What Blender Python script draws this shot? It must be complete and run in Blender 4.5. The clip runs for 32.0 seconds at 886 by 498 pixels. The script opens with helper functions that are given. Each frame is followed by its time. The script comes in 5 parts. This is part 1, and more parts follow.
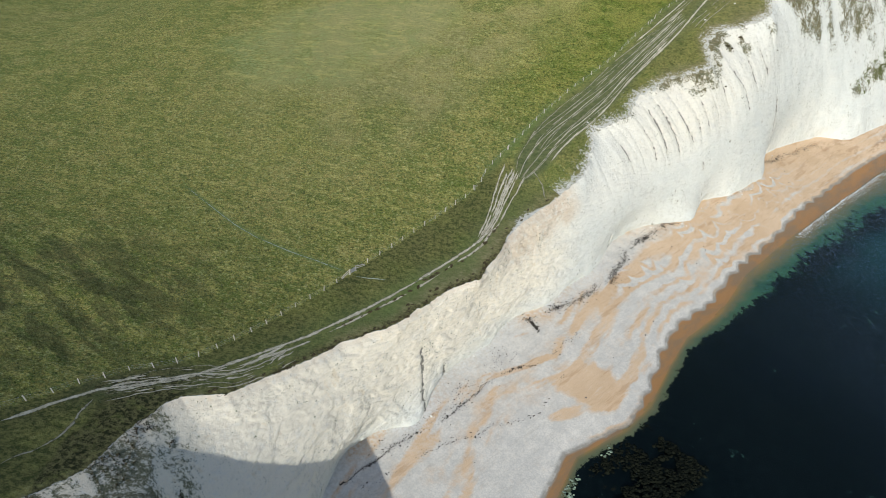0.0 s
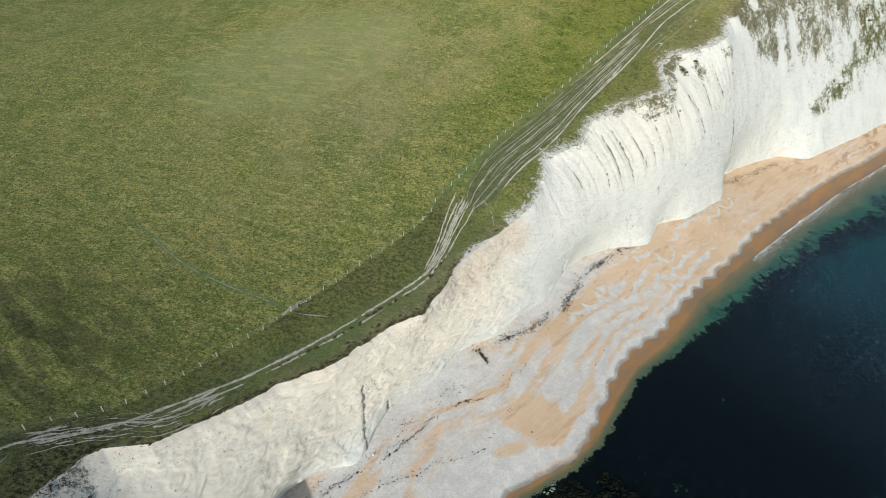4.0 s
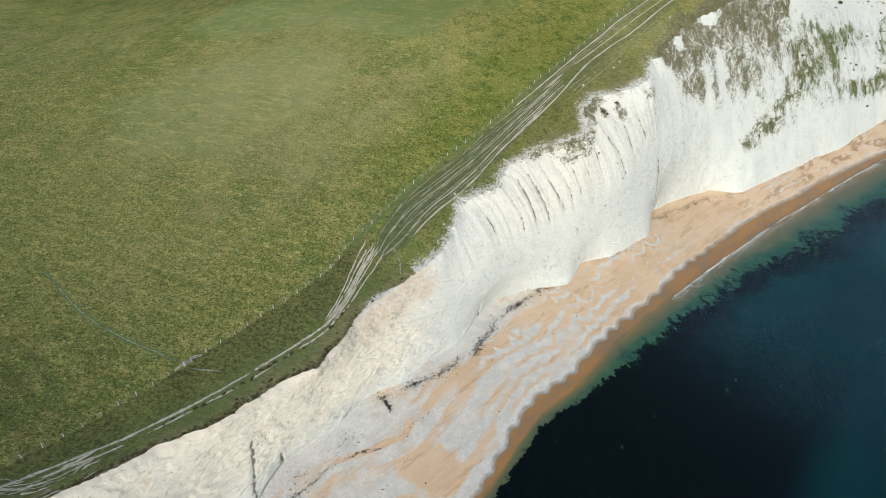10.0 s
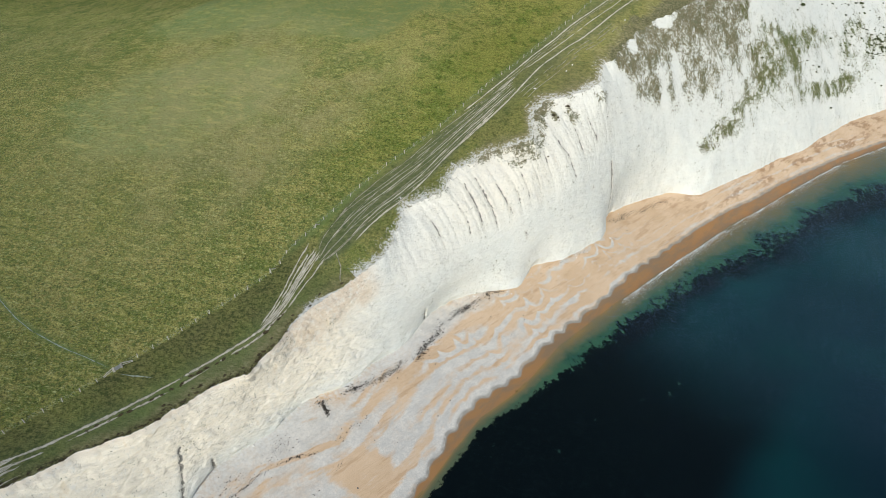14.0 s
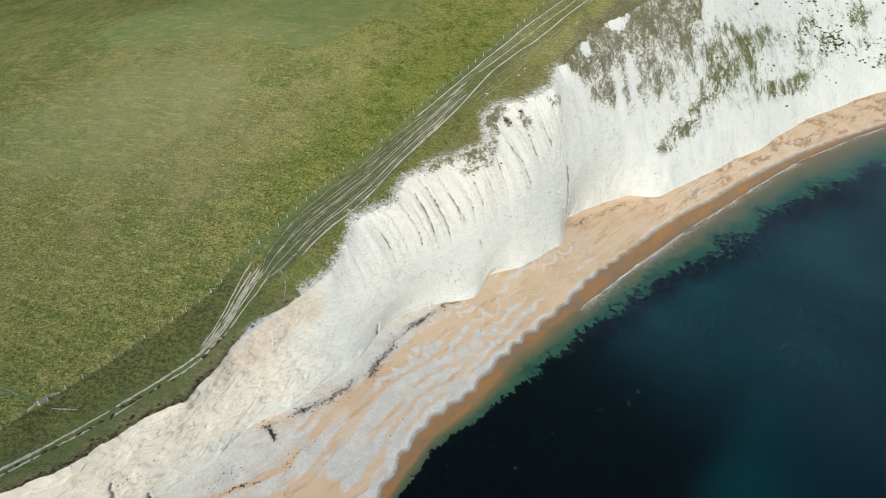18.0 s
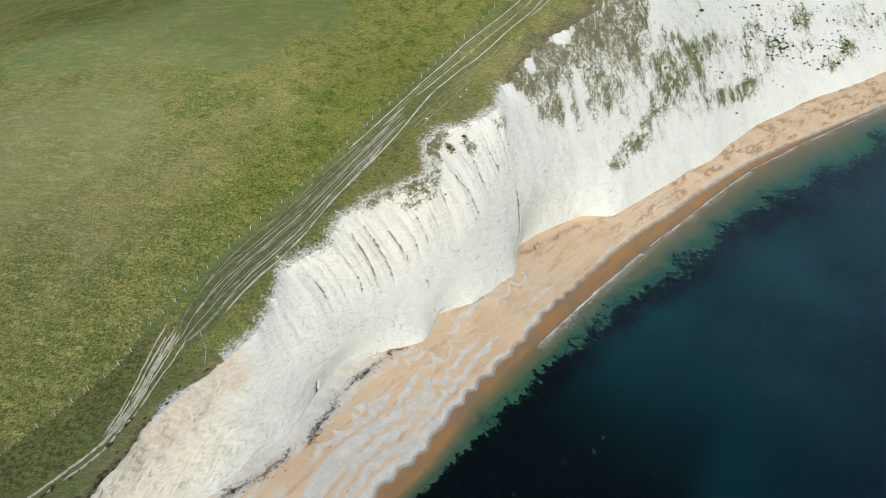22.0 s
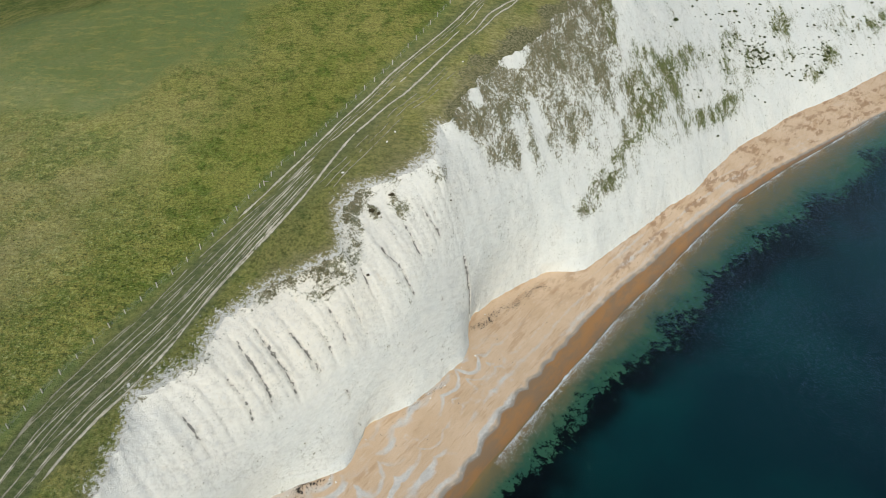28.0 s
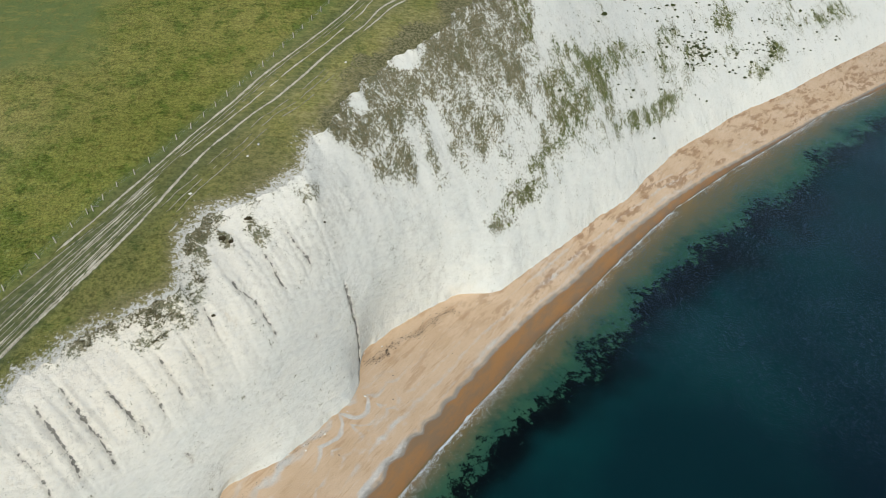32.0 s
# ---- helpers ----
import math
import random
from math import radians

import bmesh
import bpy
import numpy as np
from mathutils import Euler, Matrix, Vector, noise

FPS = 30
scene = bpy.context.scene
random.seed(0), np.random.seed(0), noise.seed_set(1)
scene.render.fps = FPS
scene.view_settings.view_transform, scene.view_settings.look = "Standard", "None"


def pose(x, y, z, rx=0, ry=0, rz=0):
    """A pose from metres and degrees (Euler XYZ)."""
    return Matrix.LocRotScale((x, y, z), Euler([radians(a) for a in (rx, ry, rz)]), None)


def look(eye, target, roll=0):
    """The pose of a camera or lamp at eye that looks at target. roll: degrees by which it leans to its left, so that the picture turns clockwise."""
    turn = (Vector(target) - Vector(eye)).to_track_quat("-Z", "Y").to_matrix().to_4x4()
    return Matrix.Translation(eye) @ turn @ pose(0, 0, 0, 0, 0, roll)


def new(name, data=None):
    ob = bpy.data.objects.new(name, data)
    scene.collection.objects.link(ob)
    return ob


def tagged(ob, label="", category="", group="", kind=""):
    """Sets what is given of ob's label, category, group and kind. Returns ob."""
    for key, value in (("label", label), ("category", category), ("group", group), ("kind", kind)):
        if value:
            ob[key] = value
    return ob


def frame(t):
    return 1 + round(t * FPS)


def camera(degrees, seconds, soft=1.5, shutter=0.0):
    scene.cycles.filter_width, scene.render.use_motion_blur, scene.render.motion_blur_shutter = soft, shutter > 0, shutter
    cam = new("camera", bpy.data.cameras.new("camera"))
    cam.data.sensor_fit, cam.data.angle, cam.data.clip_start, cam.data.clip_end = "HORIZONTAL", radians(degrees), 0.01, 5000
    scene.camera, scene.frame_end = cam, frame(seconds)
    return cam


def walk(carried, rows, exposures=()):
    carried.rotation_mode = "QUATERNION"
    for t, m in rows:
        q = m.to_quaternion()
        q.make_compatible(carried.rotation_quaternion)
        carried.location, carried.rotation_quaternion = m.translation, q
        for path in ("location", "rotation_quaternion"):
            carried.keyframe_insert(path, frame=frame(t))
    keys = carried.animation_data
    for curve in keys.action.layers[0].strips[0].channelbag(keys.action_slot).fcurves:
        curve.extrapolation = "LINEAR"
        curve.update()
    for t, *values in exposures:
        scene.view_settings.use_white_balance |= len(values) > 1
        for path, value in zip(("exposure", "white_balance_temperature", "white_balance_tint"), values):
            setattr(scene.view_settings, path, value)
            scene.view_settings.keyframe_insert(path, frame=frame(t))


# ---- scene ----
cam = camera(70.80, 32.0, soft=0.6)
PATH = [
    (0.0, pose(-0.00, -0.00, 101.51) @ pose(0, 0, 0, 0, 0, 0.000) @ pose(0, 0, 0, 54.268) @ pose(0, 0, 0, 0, 0, -0.364)),
    (1.0, pose(2.46, 1.00, 102.59) @ pose(0, 0, 0, 0, 0, -0.340) @ pose(0, 0, 0, 54.368) @ pose(0, 0, 0, 0, 0, -0.428)),
    (2.0, pose(5.00, 2.13, 103.76) @ pose(0, 0, 0, 0, 0, -0.554) @ pose(0, 0, 0, 54.429) @ pose(0, 0, 0, 0, 0, -0.412)),
    (3.0, pose(7.26, 3.19, 104.83) @ pose(0, 0, 0, 0, 0, -0.856) @ pose(0, 0, 0, 54.534) @ pose(0, 0, 0, 0, 0, -0.262)),
    (3.5, pose(8.48, 3.74, 105.39) @ pose(0, 0, 0, 0, 0, -0.971) @ pose(0, 0, 0, 54.585) @ pose(0, 0, 0, 0, 0, -0.251)),
    (5.5, pose(13.71, 5.53, 108.23) @ pose(0, 0, 0, 0, 0, -1.195) @ pose(0, 0, 0, 54.694) @ pose(0, 0, 0, 0, 0, -0.172)),
    (6.0, pose(15.15, 5.89, 108.89) @ pose(0, 0, 0, 0, 0, -1.245) @ pose(0, 0, 0, 54.735) @ pose(0, 0, 0, 0, 0, -0.165)),
    (7.0, pose(18.51, 6.57, 110.28) @ pose(0, 0, 0, 0, 0, -1.319) @ pose(0, 0, 0, 54.775) @ pose(0, 0, 0, 0, 0, -0.114)),
    (8.0, pose(22.53, 7.22, 112.17) @ pose(0, 0, 0, 0, 0, -1.403) @ pose(0, 0, 0, 54.730) @ pose(0, 0, 0, 0, 0, -0.061)),
    (9.0, pose(26.61, 7.58, 114.46) @ pose(0, 0, 0, 0, 0, -1.495) @ pose(0, 0, 0, 54.920) @ pose(0, 0, 0, 0, 0, 0.002)),
    (10.0, pose(30.80, 8.16, 115.91) @ pose(0, 0, 0, 0, 0, -1.538) @ pose(0, 0, 0, 54.885) @ pose(0, 0, 0, 0, 0, 0.052)),
    (11.0, pose(34.92, 8.82, 116.66) @ pose(0, 0, 0, 0, 0, -1.607) @ pose(0, 0, 0, 54.832) @ pose(0, 0, 0, 0, 0, 0.102)),
    (12.0, pose(38.53, 9.29, 117.15) @ pose(0, 0, 0, 0, 0, -1.706) @ pose(0, 0, 0, 54.733) @ pose(0, 0, 0, 0, 0, 0.150)),
    (13.0, pose(41.73, 9.23, 117.30) @ pose(0, 0, 0, 0, 0, -1.763) @ pose(0, 0, 0, 54.722) @ pose(0, 0, 0, 0, 0, 0.157)),
    (14.0, pose(44.43, 8.55, 117.39) @ pose(0, 0, 0, 0, 0, -1.851) @ pose(0, 0, 0, 54.680) @ pose(0, 0, 0, 0, 0, 0.206)),
    (14.5, pose(45.46, 8.38, 117.42) @ pose(0, 0, 0, 0, 0, -1.900) @ pose(0, 0, 0, 54.646) @ pose(0, 0, 0, 0, 0, 0.228)),
    (16.5, pose(49.25, 10.00, 117.23) @ pose(0, 0, 0, 0, 0, -2.229) @ pose(0, 0, 0, 54.622) @ pose(0, 0, 0, 0, 0, 0.206)),
    (17.0, pose(50.15, 10.84, 117.13) @ pose(0, 0, 0, 0, 0, -3.102) @ pose(0, 0, 0, 54.682) @ pose(0, 0, 0, 0, 0, 0.126)),
    (18.0, pose(51.31, 13.54, 116.89) @ pose(0, 0, 0, 0, 0, -4.418) @ pose(0, 0, 0, 54.815) @ pose(0, 0, 0, 0, 0, 0.108)),
    (19.0, pose(52.45, 17.03, 116.88) @ pose(0, 0, 0, 0, 0, -5.158) @ pose(0, 0, 0, 54.878) @ pose(0, 0, 0, 0, 0, 0.134)),
    (20.0, pose(53.95, 20.93, 116.98) @ pose(0, 0, 0, 0, 0, -6.857) @ pose(0, 0, 0, 54.918) @ pose(0, 0, 0, 0, 0, 0.084)),
    (21.0, pose(55.54, 25.10, 116.87) @ pose(0, 0, 0, 0, 0, -8.291) @ pose(0, 0, 0, 54.991) @ pose(0, 0, 0, 0, 0, -0.008)),
    (22.0, pose(57.12, 30.08, 116.68) @ pose(0, 0, 0, 0, 0, -8.963) @ pose(0, 0, 0, 55.036) @ pose(0, 0, 0, 0, 0, -0.084)),
    (23.0, pose(58.51, 35.90, 116.37) @ pose(0, 0, 0, 0, 0, -9.447) @ pose(0, 0, 0, 55.085) @ pose(0, 0, 0, 0, 0, -0.145)),
    (24.0, pose(59.96, 42.44, 115.87) @ pose(0, 0, 0, 0, 0, -9.900) @ pose(0, 0, 0, 55.105) @ pose(0, 0, 0, 0, 0, -0.174)),
    (25.0, pose(61.81, 49.38, 114.90) @ pose(0, 0, 0, 0, 0, -10.433) @ pose(0, 0, 0, 55.075) @ pose(0, 0, 0, 0, 0, -0.212)),
    (25.5, pose(62.93, 52.94, 114.32) @ pose(0, 0, 0, 0, 0, -10.654) @ pose(0, 0, 0, 55.037) @ pose(0, 0, 0, 0, 0, -0.262)),
    (27.5, pose(69.89, 66.99, 111.36) @ pose(0, 0, 0, 0, 0, -12.019) @ pose(0, 0, 0, 55.033) @ pose(0, 0, 0, 0, 0, -0.132)),
    (28.0, pose(72.80, 69.76, 110.62) @ pose(0, 0, 0, 0, 0, -12.539) @ pose(0, 0, 0, 54.998) @ pose(0, 0, 0, 0, 0, 0.034)),
    (29.0, pose(80.08, 73.74, 109.18) @ pose(0, 0, 0, 0, 0, -13.483) @ pose(0, 0, 0, 54.970) @ pose(0, 0, 0, 0, 0, 0.253)),
    (30.0, pose(86.97, 76.52, 107.72) @ pose(0, 0, 0, 0, 0, -14.049) @ pose(0, 0, 0, 54.985) @ pose(0, 0, 0, 0, 0, 0.280)),
    (31.0, pose(92.29, 79.28, 106.38) @ pose(0, 0, 0, 0, 0, -14.492) @ pose(0, 0, 0, 54.980) @ pose(0, 0, 0, 0, 0, 0.312)),
    (32.0, pose(96.27, 82.42, 105.20) @ pose(0, 0, 0, 0, 0, -14.974) @ pose(0, 0, 0, 54.856) @ pose(0, 0, 0, 0, 0, 0.332)),
]
EXPOSURES = [(0.0, -0.22), (9.0, -0.25), (19.0, -0.26), (25.0, -0.36), (28.0, -0.47), (32.0, -0.5)]
walk(cam, PATH, EXPOSURES)

# ---- light: clear day, sun from the south-south-west ----
SUN_FROM = Vector((-0.23, -0.973, 0.0)).normalized()
SUN_ELEV = radians(28.5)
world = bpy.data.worlds.new("sky")
scene.world = world
world.use_nodes = True
wn = world.node_tree
sky = wn.nodes.new("ShaderNodeTexSky")
sky.sky_type = "NISHITA"
sky.sun_disc = False
sky.sun_elevation = SUN_ELEV
sky.sun_rotation = math.atan2(SUN_FROM.x, SUN_FROM.y)
wn.nodes["Background"].inputs["Strength"].default_value = 0.15
wn.links.new(sky.outputs["Color"], wn.nodes["Background"].inputs["Color"])
sun_data = bpy.data.lights.new("sun", "SUN")
sun_data.energy = 4.05
sun_data.angle = radians(0.5)
sun_data.color = (0.985, 0.985, 0.928)
sun = new("sun", sun_data)
sun_dir = Vector((SUN_FROM.x * math.cos(SUN_ELEV), SUN_FROM.y * math.cos(SUN_ELEV), math.sin(SUN_ELEV)))
sun.matrix_world = look(sun_dir * 400, (0, 0, 0))

# ---- material helpers ----
class Tree:
    """A short way to write node materials."""

    def __init__(self, name, roughness=0.9, specular=0.2):
        self.m = bpy.data.materials.new(name)
        self.m.use_nodes = True
        self.t = self.m.node_tree
        self.bsdf = self.t.nodes["Principled BSDF"]
        self.bsdf.inputs["Roughness"].default_value = roughness
        self.bsdf.inputs["Specular IOR Level"].default_value = specular
        self.pos = self.t.nodes.new("ShaderNodeTexCoord").outputs["Object"]

    def put(self, value, socket):
        if isinstance(value, (int, float)):
            socket.default_value = value
        elif isinstance(value, tuple):
            socket.default_value = value if len(value) == 4 or socket.type == "VECTOR" else (*value, 1)
        else:
            self.t.links.new(value, socket)

    def noise(self, scale, detail=4, rough=0.55, stretch=None, distort=0.0):
        n = self.t.nodes.new("ShaderNodeTexNoise")
        n.inputs["Scale"].default_value = scale
        n.inputs["Detail"].default_value = detail
        n.inputs["Roughness"].default_value = rough
        n.inputs["Distortion"].default_value = distort
        src = self.pos
        if stretch:
            mp = self.t.nodes.new("ShaderNodeMapping")
            mp.vector_type = "TEXTURE"
            mp.inputs["Scale"].default_value = tuple(1 / k for k in stretch[0])
            mp.inputs["Rotation"].default_value = (0, 0, radians(stretch[1]))
            self.t.links.new(src, mp.inputs["Vector"])
            src = mp.outputs["Vector"]
        self.t.links.new(src, n.inputs["Vector"])
        return n.outputs["Fac"]

    def voronoi(self, scale, feature="F1"):
        n = self.t.nodes.new("ShaderNodeTexVoronoi")
        n.feature = feature
        n.inputs["Scale"].default_value = scale
        self.t.links.new(self.pos, n.inputs["Vector"])
        return n

    def blocks(self, scale, stretch, warp=0.5):
        """A random value for each of many angular blocks, with bent edges."""
        mp = self.t.nodes.new("ShaderNodeMapping")
        mp.vector_type = "TEXTURE"
        mp.inputs["Scale"].default_value = tuple(1 / k for k in stretch[0])
        mp.inputs["Rotation"].default_value = (0, 0, radians(stretch[1]))
        self.t.links.new(self.pos, mp.inputs["Vector"])
        n = self.t.nodes.new("ShaderNodeTexNoise")
        n.inputs["Scale"].default_value = scale * 1.3
        n.inputs["Detail"].default_value = 5
        self.t.links.new(self.pos, n.inputs["Vector"])
        add = self.t.nodes.new("ShaderNodeVectorMath")
        add.operation = "MULTIPLY_ADD"
        self.t.links.new(n.outputs["Color"], add.inputs[0])
        add.inputs[1].default_value = (warp / scale,) * 3
        self.t.links.new(mp.outputs["Vector"], add.inputs[2])
        v = self.t.nodes.new("ShaderNodeTexVoronoi")
        v.inputs["Scale"].default_value = scale
        self.t.links.new(add.outputs[0], v.inputs["Vector"])
        sep = self.t.nodes.new("ShaderNodeSeparateColor")
        self.t.links.new(v.outputs["Color"], sep.inputs[0])
        return sep.outputs[0]

    def attr(self, name):
        n = self.t.nodes.new("ShaderNodeAttribute")
        n.attribute_name = name
        return n.outputs["Fac"]

    def math(self, op, a, b=0.0, clamp=False):
        n = self.t.nodes.new("ShaderNodeMath")
        n.operation = op
        n.use_clamp = clamp
        self.put(a, n.inputs[0])
        self.put(b, n.inputs[1])
        return n.outputs[0]

    def ramp(self, value, lo, hi, a=0.0, b=1.0):
        n = self.t.nodes.new("ShaderNodeMapRange")
        n.interpolation_type = "SMOOTHSTEP"
        for key, v in (("Value", value), ("From Min", lo), ("From Max", hi), ("To Min", a), ("To Max", b)):
            self.put(v, n.inputs[key])
        return n.outputs[0]

    def mix(self, fac, a, b, blend="MIX"):
        n = self.t.nodes.new("ShaderNodeMix")
        n.data_type = "RGBA"
        n.blend_type = blend
        self.put(fac, n.inputs[0])
        self.put(a, n.inputs[6])
        self.put(b, n.inputs[7])
        return n.outputs[2]

    def random(self):
        return self.t.nodes.new("ShaderNodeObjectInfo").outputs["Random"]

    def island(self):
        return self.t.nodes.new("ShaderNodeNewGeometry").outputs["Random Per Island"]

    def color(self, value):
        self.put(value, self.bsdf.inputs["Base Color"])
        return self

    def rough(self, value):
        self.put(value, self.bsdf.inputs["Roughness"])
        return self

    def bump(self, height, distance, strength=1.0):
        n = self.t.nodes.new("ShaderNodeBump")
        n.inputs["Distance"].default_value = distance
        self.put(strength, n.inputs["Strength"])
        self.t.links.new(height, n.inputs["Height"])
        if self.bsdf.inputs["Normal"].is_linked:
            self.t.links.new(self.bsdf.inputs["Normal"].links[0].from_socket, n.inputs["Normal"])
        self.t.links.new(n.outputs["Normal"], self.bsdf.inputs["Normal"])
        return self


def plain(name, rgb, roughness=0.8, vary=0.25, scale=6.0, specular=0.25):
    m = Tree(name, roughness, specular)
    m.color(m.mix(1.0, rgb, m.mix(m.random(), (0.85, 0.85, 0.85), (1.1, 1.1, 1.1)), "MULTIPLY"))
    m.color(m.mix(m.ramp(m.noise(scale * 4, 5), 0.35, 0.7, 0, vary), m.bsdf.inputs["Base Color"].links[0].from_socket, tuple(c * 0.5 for c in rgb)))
    m.bump(m.noise(scale * 5, 4), 0.02, 0.4)
    return m.m


# rough downland turf: tussocks, straw, worn and dry patches
g = Tree("downland_grass", 0.95, 0.08)
big = g.noise(0.018, 4, 0.5)
mid = g.noise(0.11, 5, 0.6)
tuft = g.noise(1.15, 8, 0.76, ((0.62, 1.25, 1), -12))
fine = g.noise(5.0, 6, 0.75)
patch = g.noise(0.065, 5, 0.62)
col = g.mix(g.ramp(big, 0.4, 0.6), (0.165, 0.19, 0.050), (0.27, 0.262, 0.080))
col = g.mix(g.ramp(patch, 0.46, 0.58, 0, 0.9), col, (0.36, 0.315, 0.115))
col = g.mix(g.ramp(g.noise(0.045, 6, 0.65), 0.52, 0.62, 0, 0.7), col, (0.42, 0.34, 0.15))
col = g.mix(g.ramp(mid, 0.5, 0.66, 0, 0.75), col, (0.40, 0.33, 0.135))
col = g.mix(g.ramp(g.noise(0.24, 6, 0.68), 0.5, 0.62, 0, 0.8), col, (0.115, 0.16, 0.038))
col = g.mix(g.math("MULTIPLY", g.attr("smooth_turf"), g.ramp(mid, 0.3, 0.6, 0.5, 0.95)), col, (0.20, 0.24, 0.115))
col = g.mix(g.math("MULTIPLY", g.attr("tussock"), g.ramp(tuft, 0.42, 0.58, 0, 0.85)), col, (0.085, 0.108, 0.032))
col = g.mix(g.math("MULTIPLY", g.attr("tussock"), g.ramp(g.noise(2.0, 6, 0.75, ((0.6, 1.3, 1), -12)), 0.52, 0.66, 0, 0.6)), col, (0.36, 0.335, 0.17))
col = g.mix(g.ramp(g.noise(0.9, 6, 0.72), 0.52, 0.66, 0, 0.5), col, (0.30, 0.22, 0.085))
col = g.mix(g.ramp(g.noise(0.35, 7, 0.7, ((0.5, 1.6, 1), -20)), 0.5, 0.62, 0, 0.55), col, (0.36, 0.315, 0.125))
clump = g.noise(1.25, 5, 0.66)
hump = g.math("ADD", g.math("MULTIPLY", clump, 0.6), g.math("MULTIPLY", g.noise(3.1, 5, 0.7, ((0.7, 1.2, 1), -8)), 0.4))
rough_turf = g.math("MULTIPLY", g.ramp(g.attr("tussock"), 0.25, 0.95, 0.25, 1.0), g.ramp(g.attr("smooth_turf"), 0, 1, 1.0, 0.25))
# gaps between tussocks painted dark for their shade, tops straw-pale
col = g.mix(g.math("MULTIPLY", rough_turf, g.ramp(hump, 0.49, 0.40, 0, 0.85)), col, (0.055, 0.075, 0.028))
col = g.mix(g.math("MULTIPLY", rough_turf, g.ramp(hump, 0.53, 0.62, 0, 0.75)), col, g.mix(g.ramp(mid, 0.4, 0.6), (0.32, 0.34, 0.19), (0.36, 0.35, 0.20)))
tone = g.mix(g.ramp(g.attr("tussock"), 0.26, 0.6), (0.66, 0.74, 0.55), (0.96, 1.04, 0.84))
tone = g.mix(g.ramp(g.attr("tussock"), 0.6, 1.1), tone, (1.22, 1.25, 1.06))
col = g.mix(1.0, col, tone, "MULTIPLY")
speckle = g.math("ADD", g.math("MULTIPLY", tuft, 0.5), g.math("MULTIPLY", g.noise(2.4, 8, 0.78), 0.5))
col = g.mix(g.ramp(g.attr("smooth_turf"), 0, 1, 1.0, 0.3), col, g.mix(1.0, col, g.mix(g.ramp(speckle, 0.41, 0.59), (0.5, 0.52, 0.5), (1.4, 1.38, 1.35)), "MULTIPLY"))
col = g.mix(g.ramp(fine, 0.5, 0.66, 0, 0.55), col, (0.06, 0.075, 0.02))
col = g.mix(g.math("MULTIPLY", g.ramp(g.noise(2.4, 7, 0.78), 0.56, 0.68, 0, 0.3), g.ramp(g.attr("smooth_turf"), 0, 1, 1.0, 0.15)), col, (0.33, 0.31, 0.15))
col = g.mix(g.math("MULTIPLY", g.attr("dry"), g.ramp(g.noise(0.07, 6, 0.62), 0.38, 0.6, 0.2, 0.6)), col, g.mix(g.ramp(tuft, 0.4, 0.62), (0.21, 0.20, 0.085), (0.40, 0.35, 0.17)))
col = g.mix(g.attr("meadow"), col, g.mix(1.0, col, (0.74, 0.81, 0.62), "MULTIPLY"))
# shade of the bank's terraces painted in as dark streaks
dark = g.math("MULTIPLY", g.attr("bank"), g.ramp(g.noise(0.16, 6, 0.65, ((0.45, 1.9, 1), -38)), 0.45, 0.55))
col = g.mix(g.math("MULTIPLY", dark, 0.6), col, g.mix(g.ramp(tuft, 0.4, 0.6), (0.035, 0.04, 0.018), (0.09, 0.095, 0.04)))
col = g.mix(g.math("MULTIPLY", g.attr("verge"), g.ramp(mid, 0.3, 0.6, 0.55, 0.95)), col, g.mix(g.ramp(hump, 0.42, 0.58), (0.05, 0.062, 0.022), (0.155, 0.15, 0.055)))
col = g.mix(g.attr("short_green"), col, (0.125, 0.175, 0.06))
col = g.mix(g.math("MULTIPLY", g.attr("worn"), 0.8), col, g.mix(g.ramp(tuft, 0.4, 0.62), (0.07, 0.095, 0.04), (0.125, 0.14, 0.07)))
brown = g.ramp(g.math("ADD", g.attr("rim"), g.math("MULTIPLY", g.math("SUBTRACT", mid, 0.5), 0.9)), 0.35, 0.95, 0, 0.75)
col = g.mix(brown, col, g.mix(g.ramp(tuft, 0.4, 0.65), (0.15, 0.135, 0.065), (0.30, 0.265, 0.15)))
heath = g.math("MULTIPLY", g.attr("heath"), g.ramp(g.noise(0.5, 7, 0.7), 0.36, 0.5))
col = g.mix(heath, col, g.mix(g.ramp(g.noise(1.4, 8, 0.78), 0.43, 0.58), (0.026, 0.030, 0.013), (0.15, 0.14, 0.06)))
chalky = g.ramp(g.math("ADD", g.attr("lip"), g.math("MULTIPLY", g.math("SUBTRACT", g.noise(1.5, 9, 0.82), 0.5), 2.3)), 0.60, 0.74, 0, 0.92)
col = g.mix(chalky, col, g.mix(g.ramp(tuft, 0.4, 0.6), (0.66, 0.655, 0.61), (0.48, 0.475, 0.43)))
scrub_n = g.math("ADD", g.attr("scrubby"), g.math("MULTIPLY", g.math("SUBTRACT", g.noise(1.5, 9, 0.85), 0.5), 2.2))
col = g.mix(g.ramp(scrub_n, 0.3, 0.5, 0, 0.95), col, g.mix(g.ramp(g.noise(1.9, 8, 0.8), 0.42, 0.6), (0.075, 0.08, 0.036), (0.23, 0.21, 0.12)))
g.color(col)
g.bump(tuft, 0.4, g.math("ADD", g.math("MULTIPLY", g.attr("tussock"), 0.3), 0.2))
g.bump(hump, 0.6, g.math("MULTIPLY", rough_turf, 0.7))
g.bump(fine, 0.12, 0.6)
GRASS = g.m

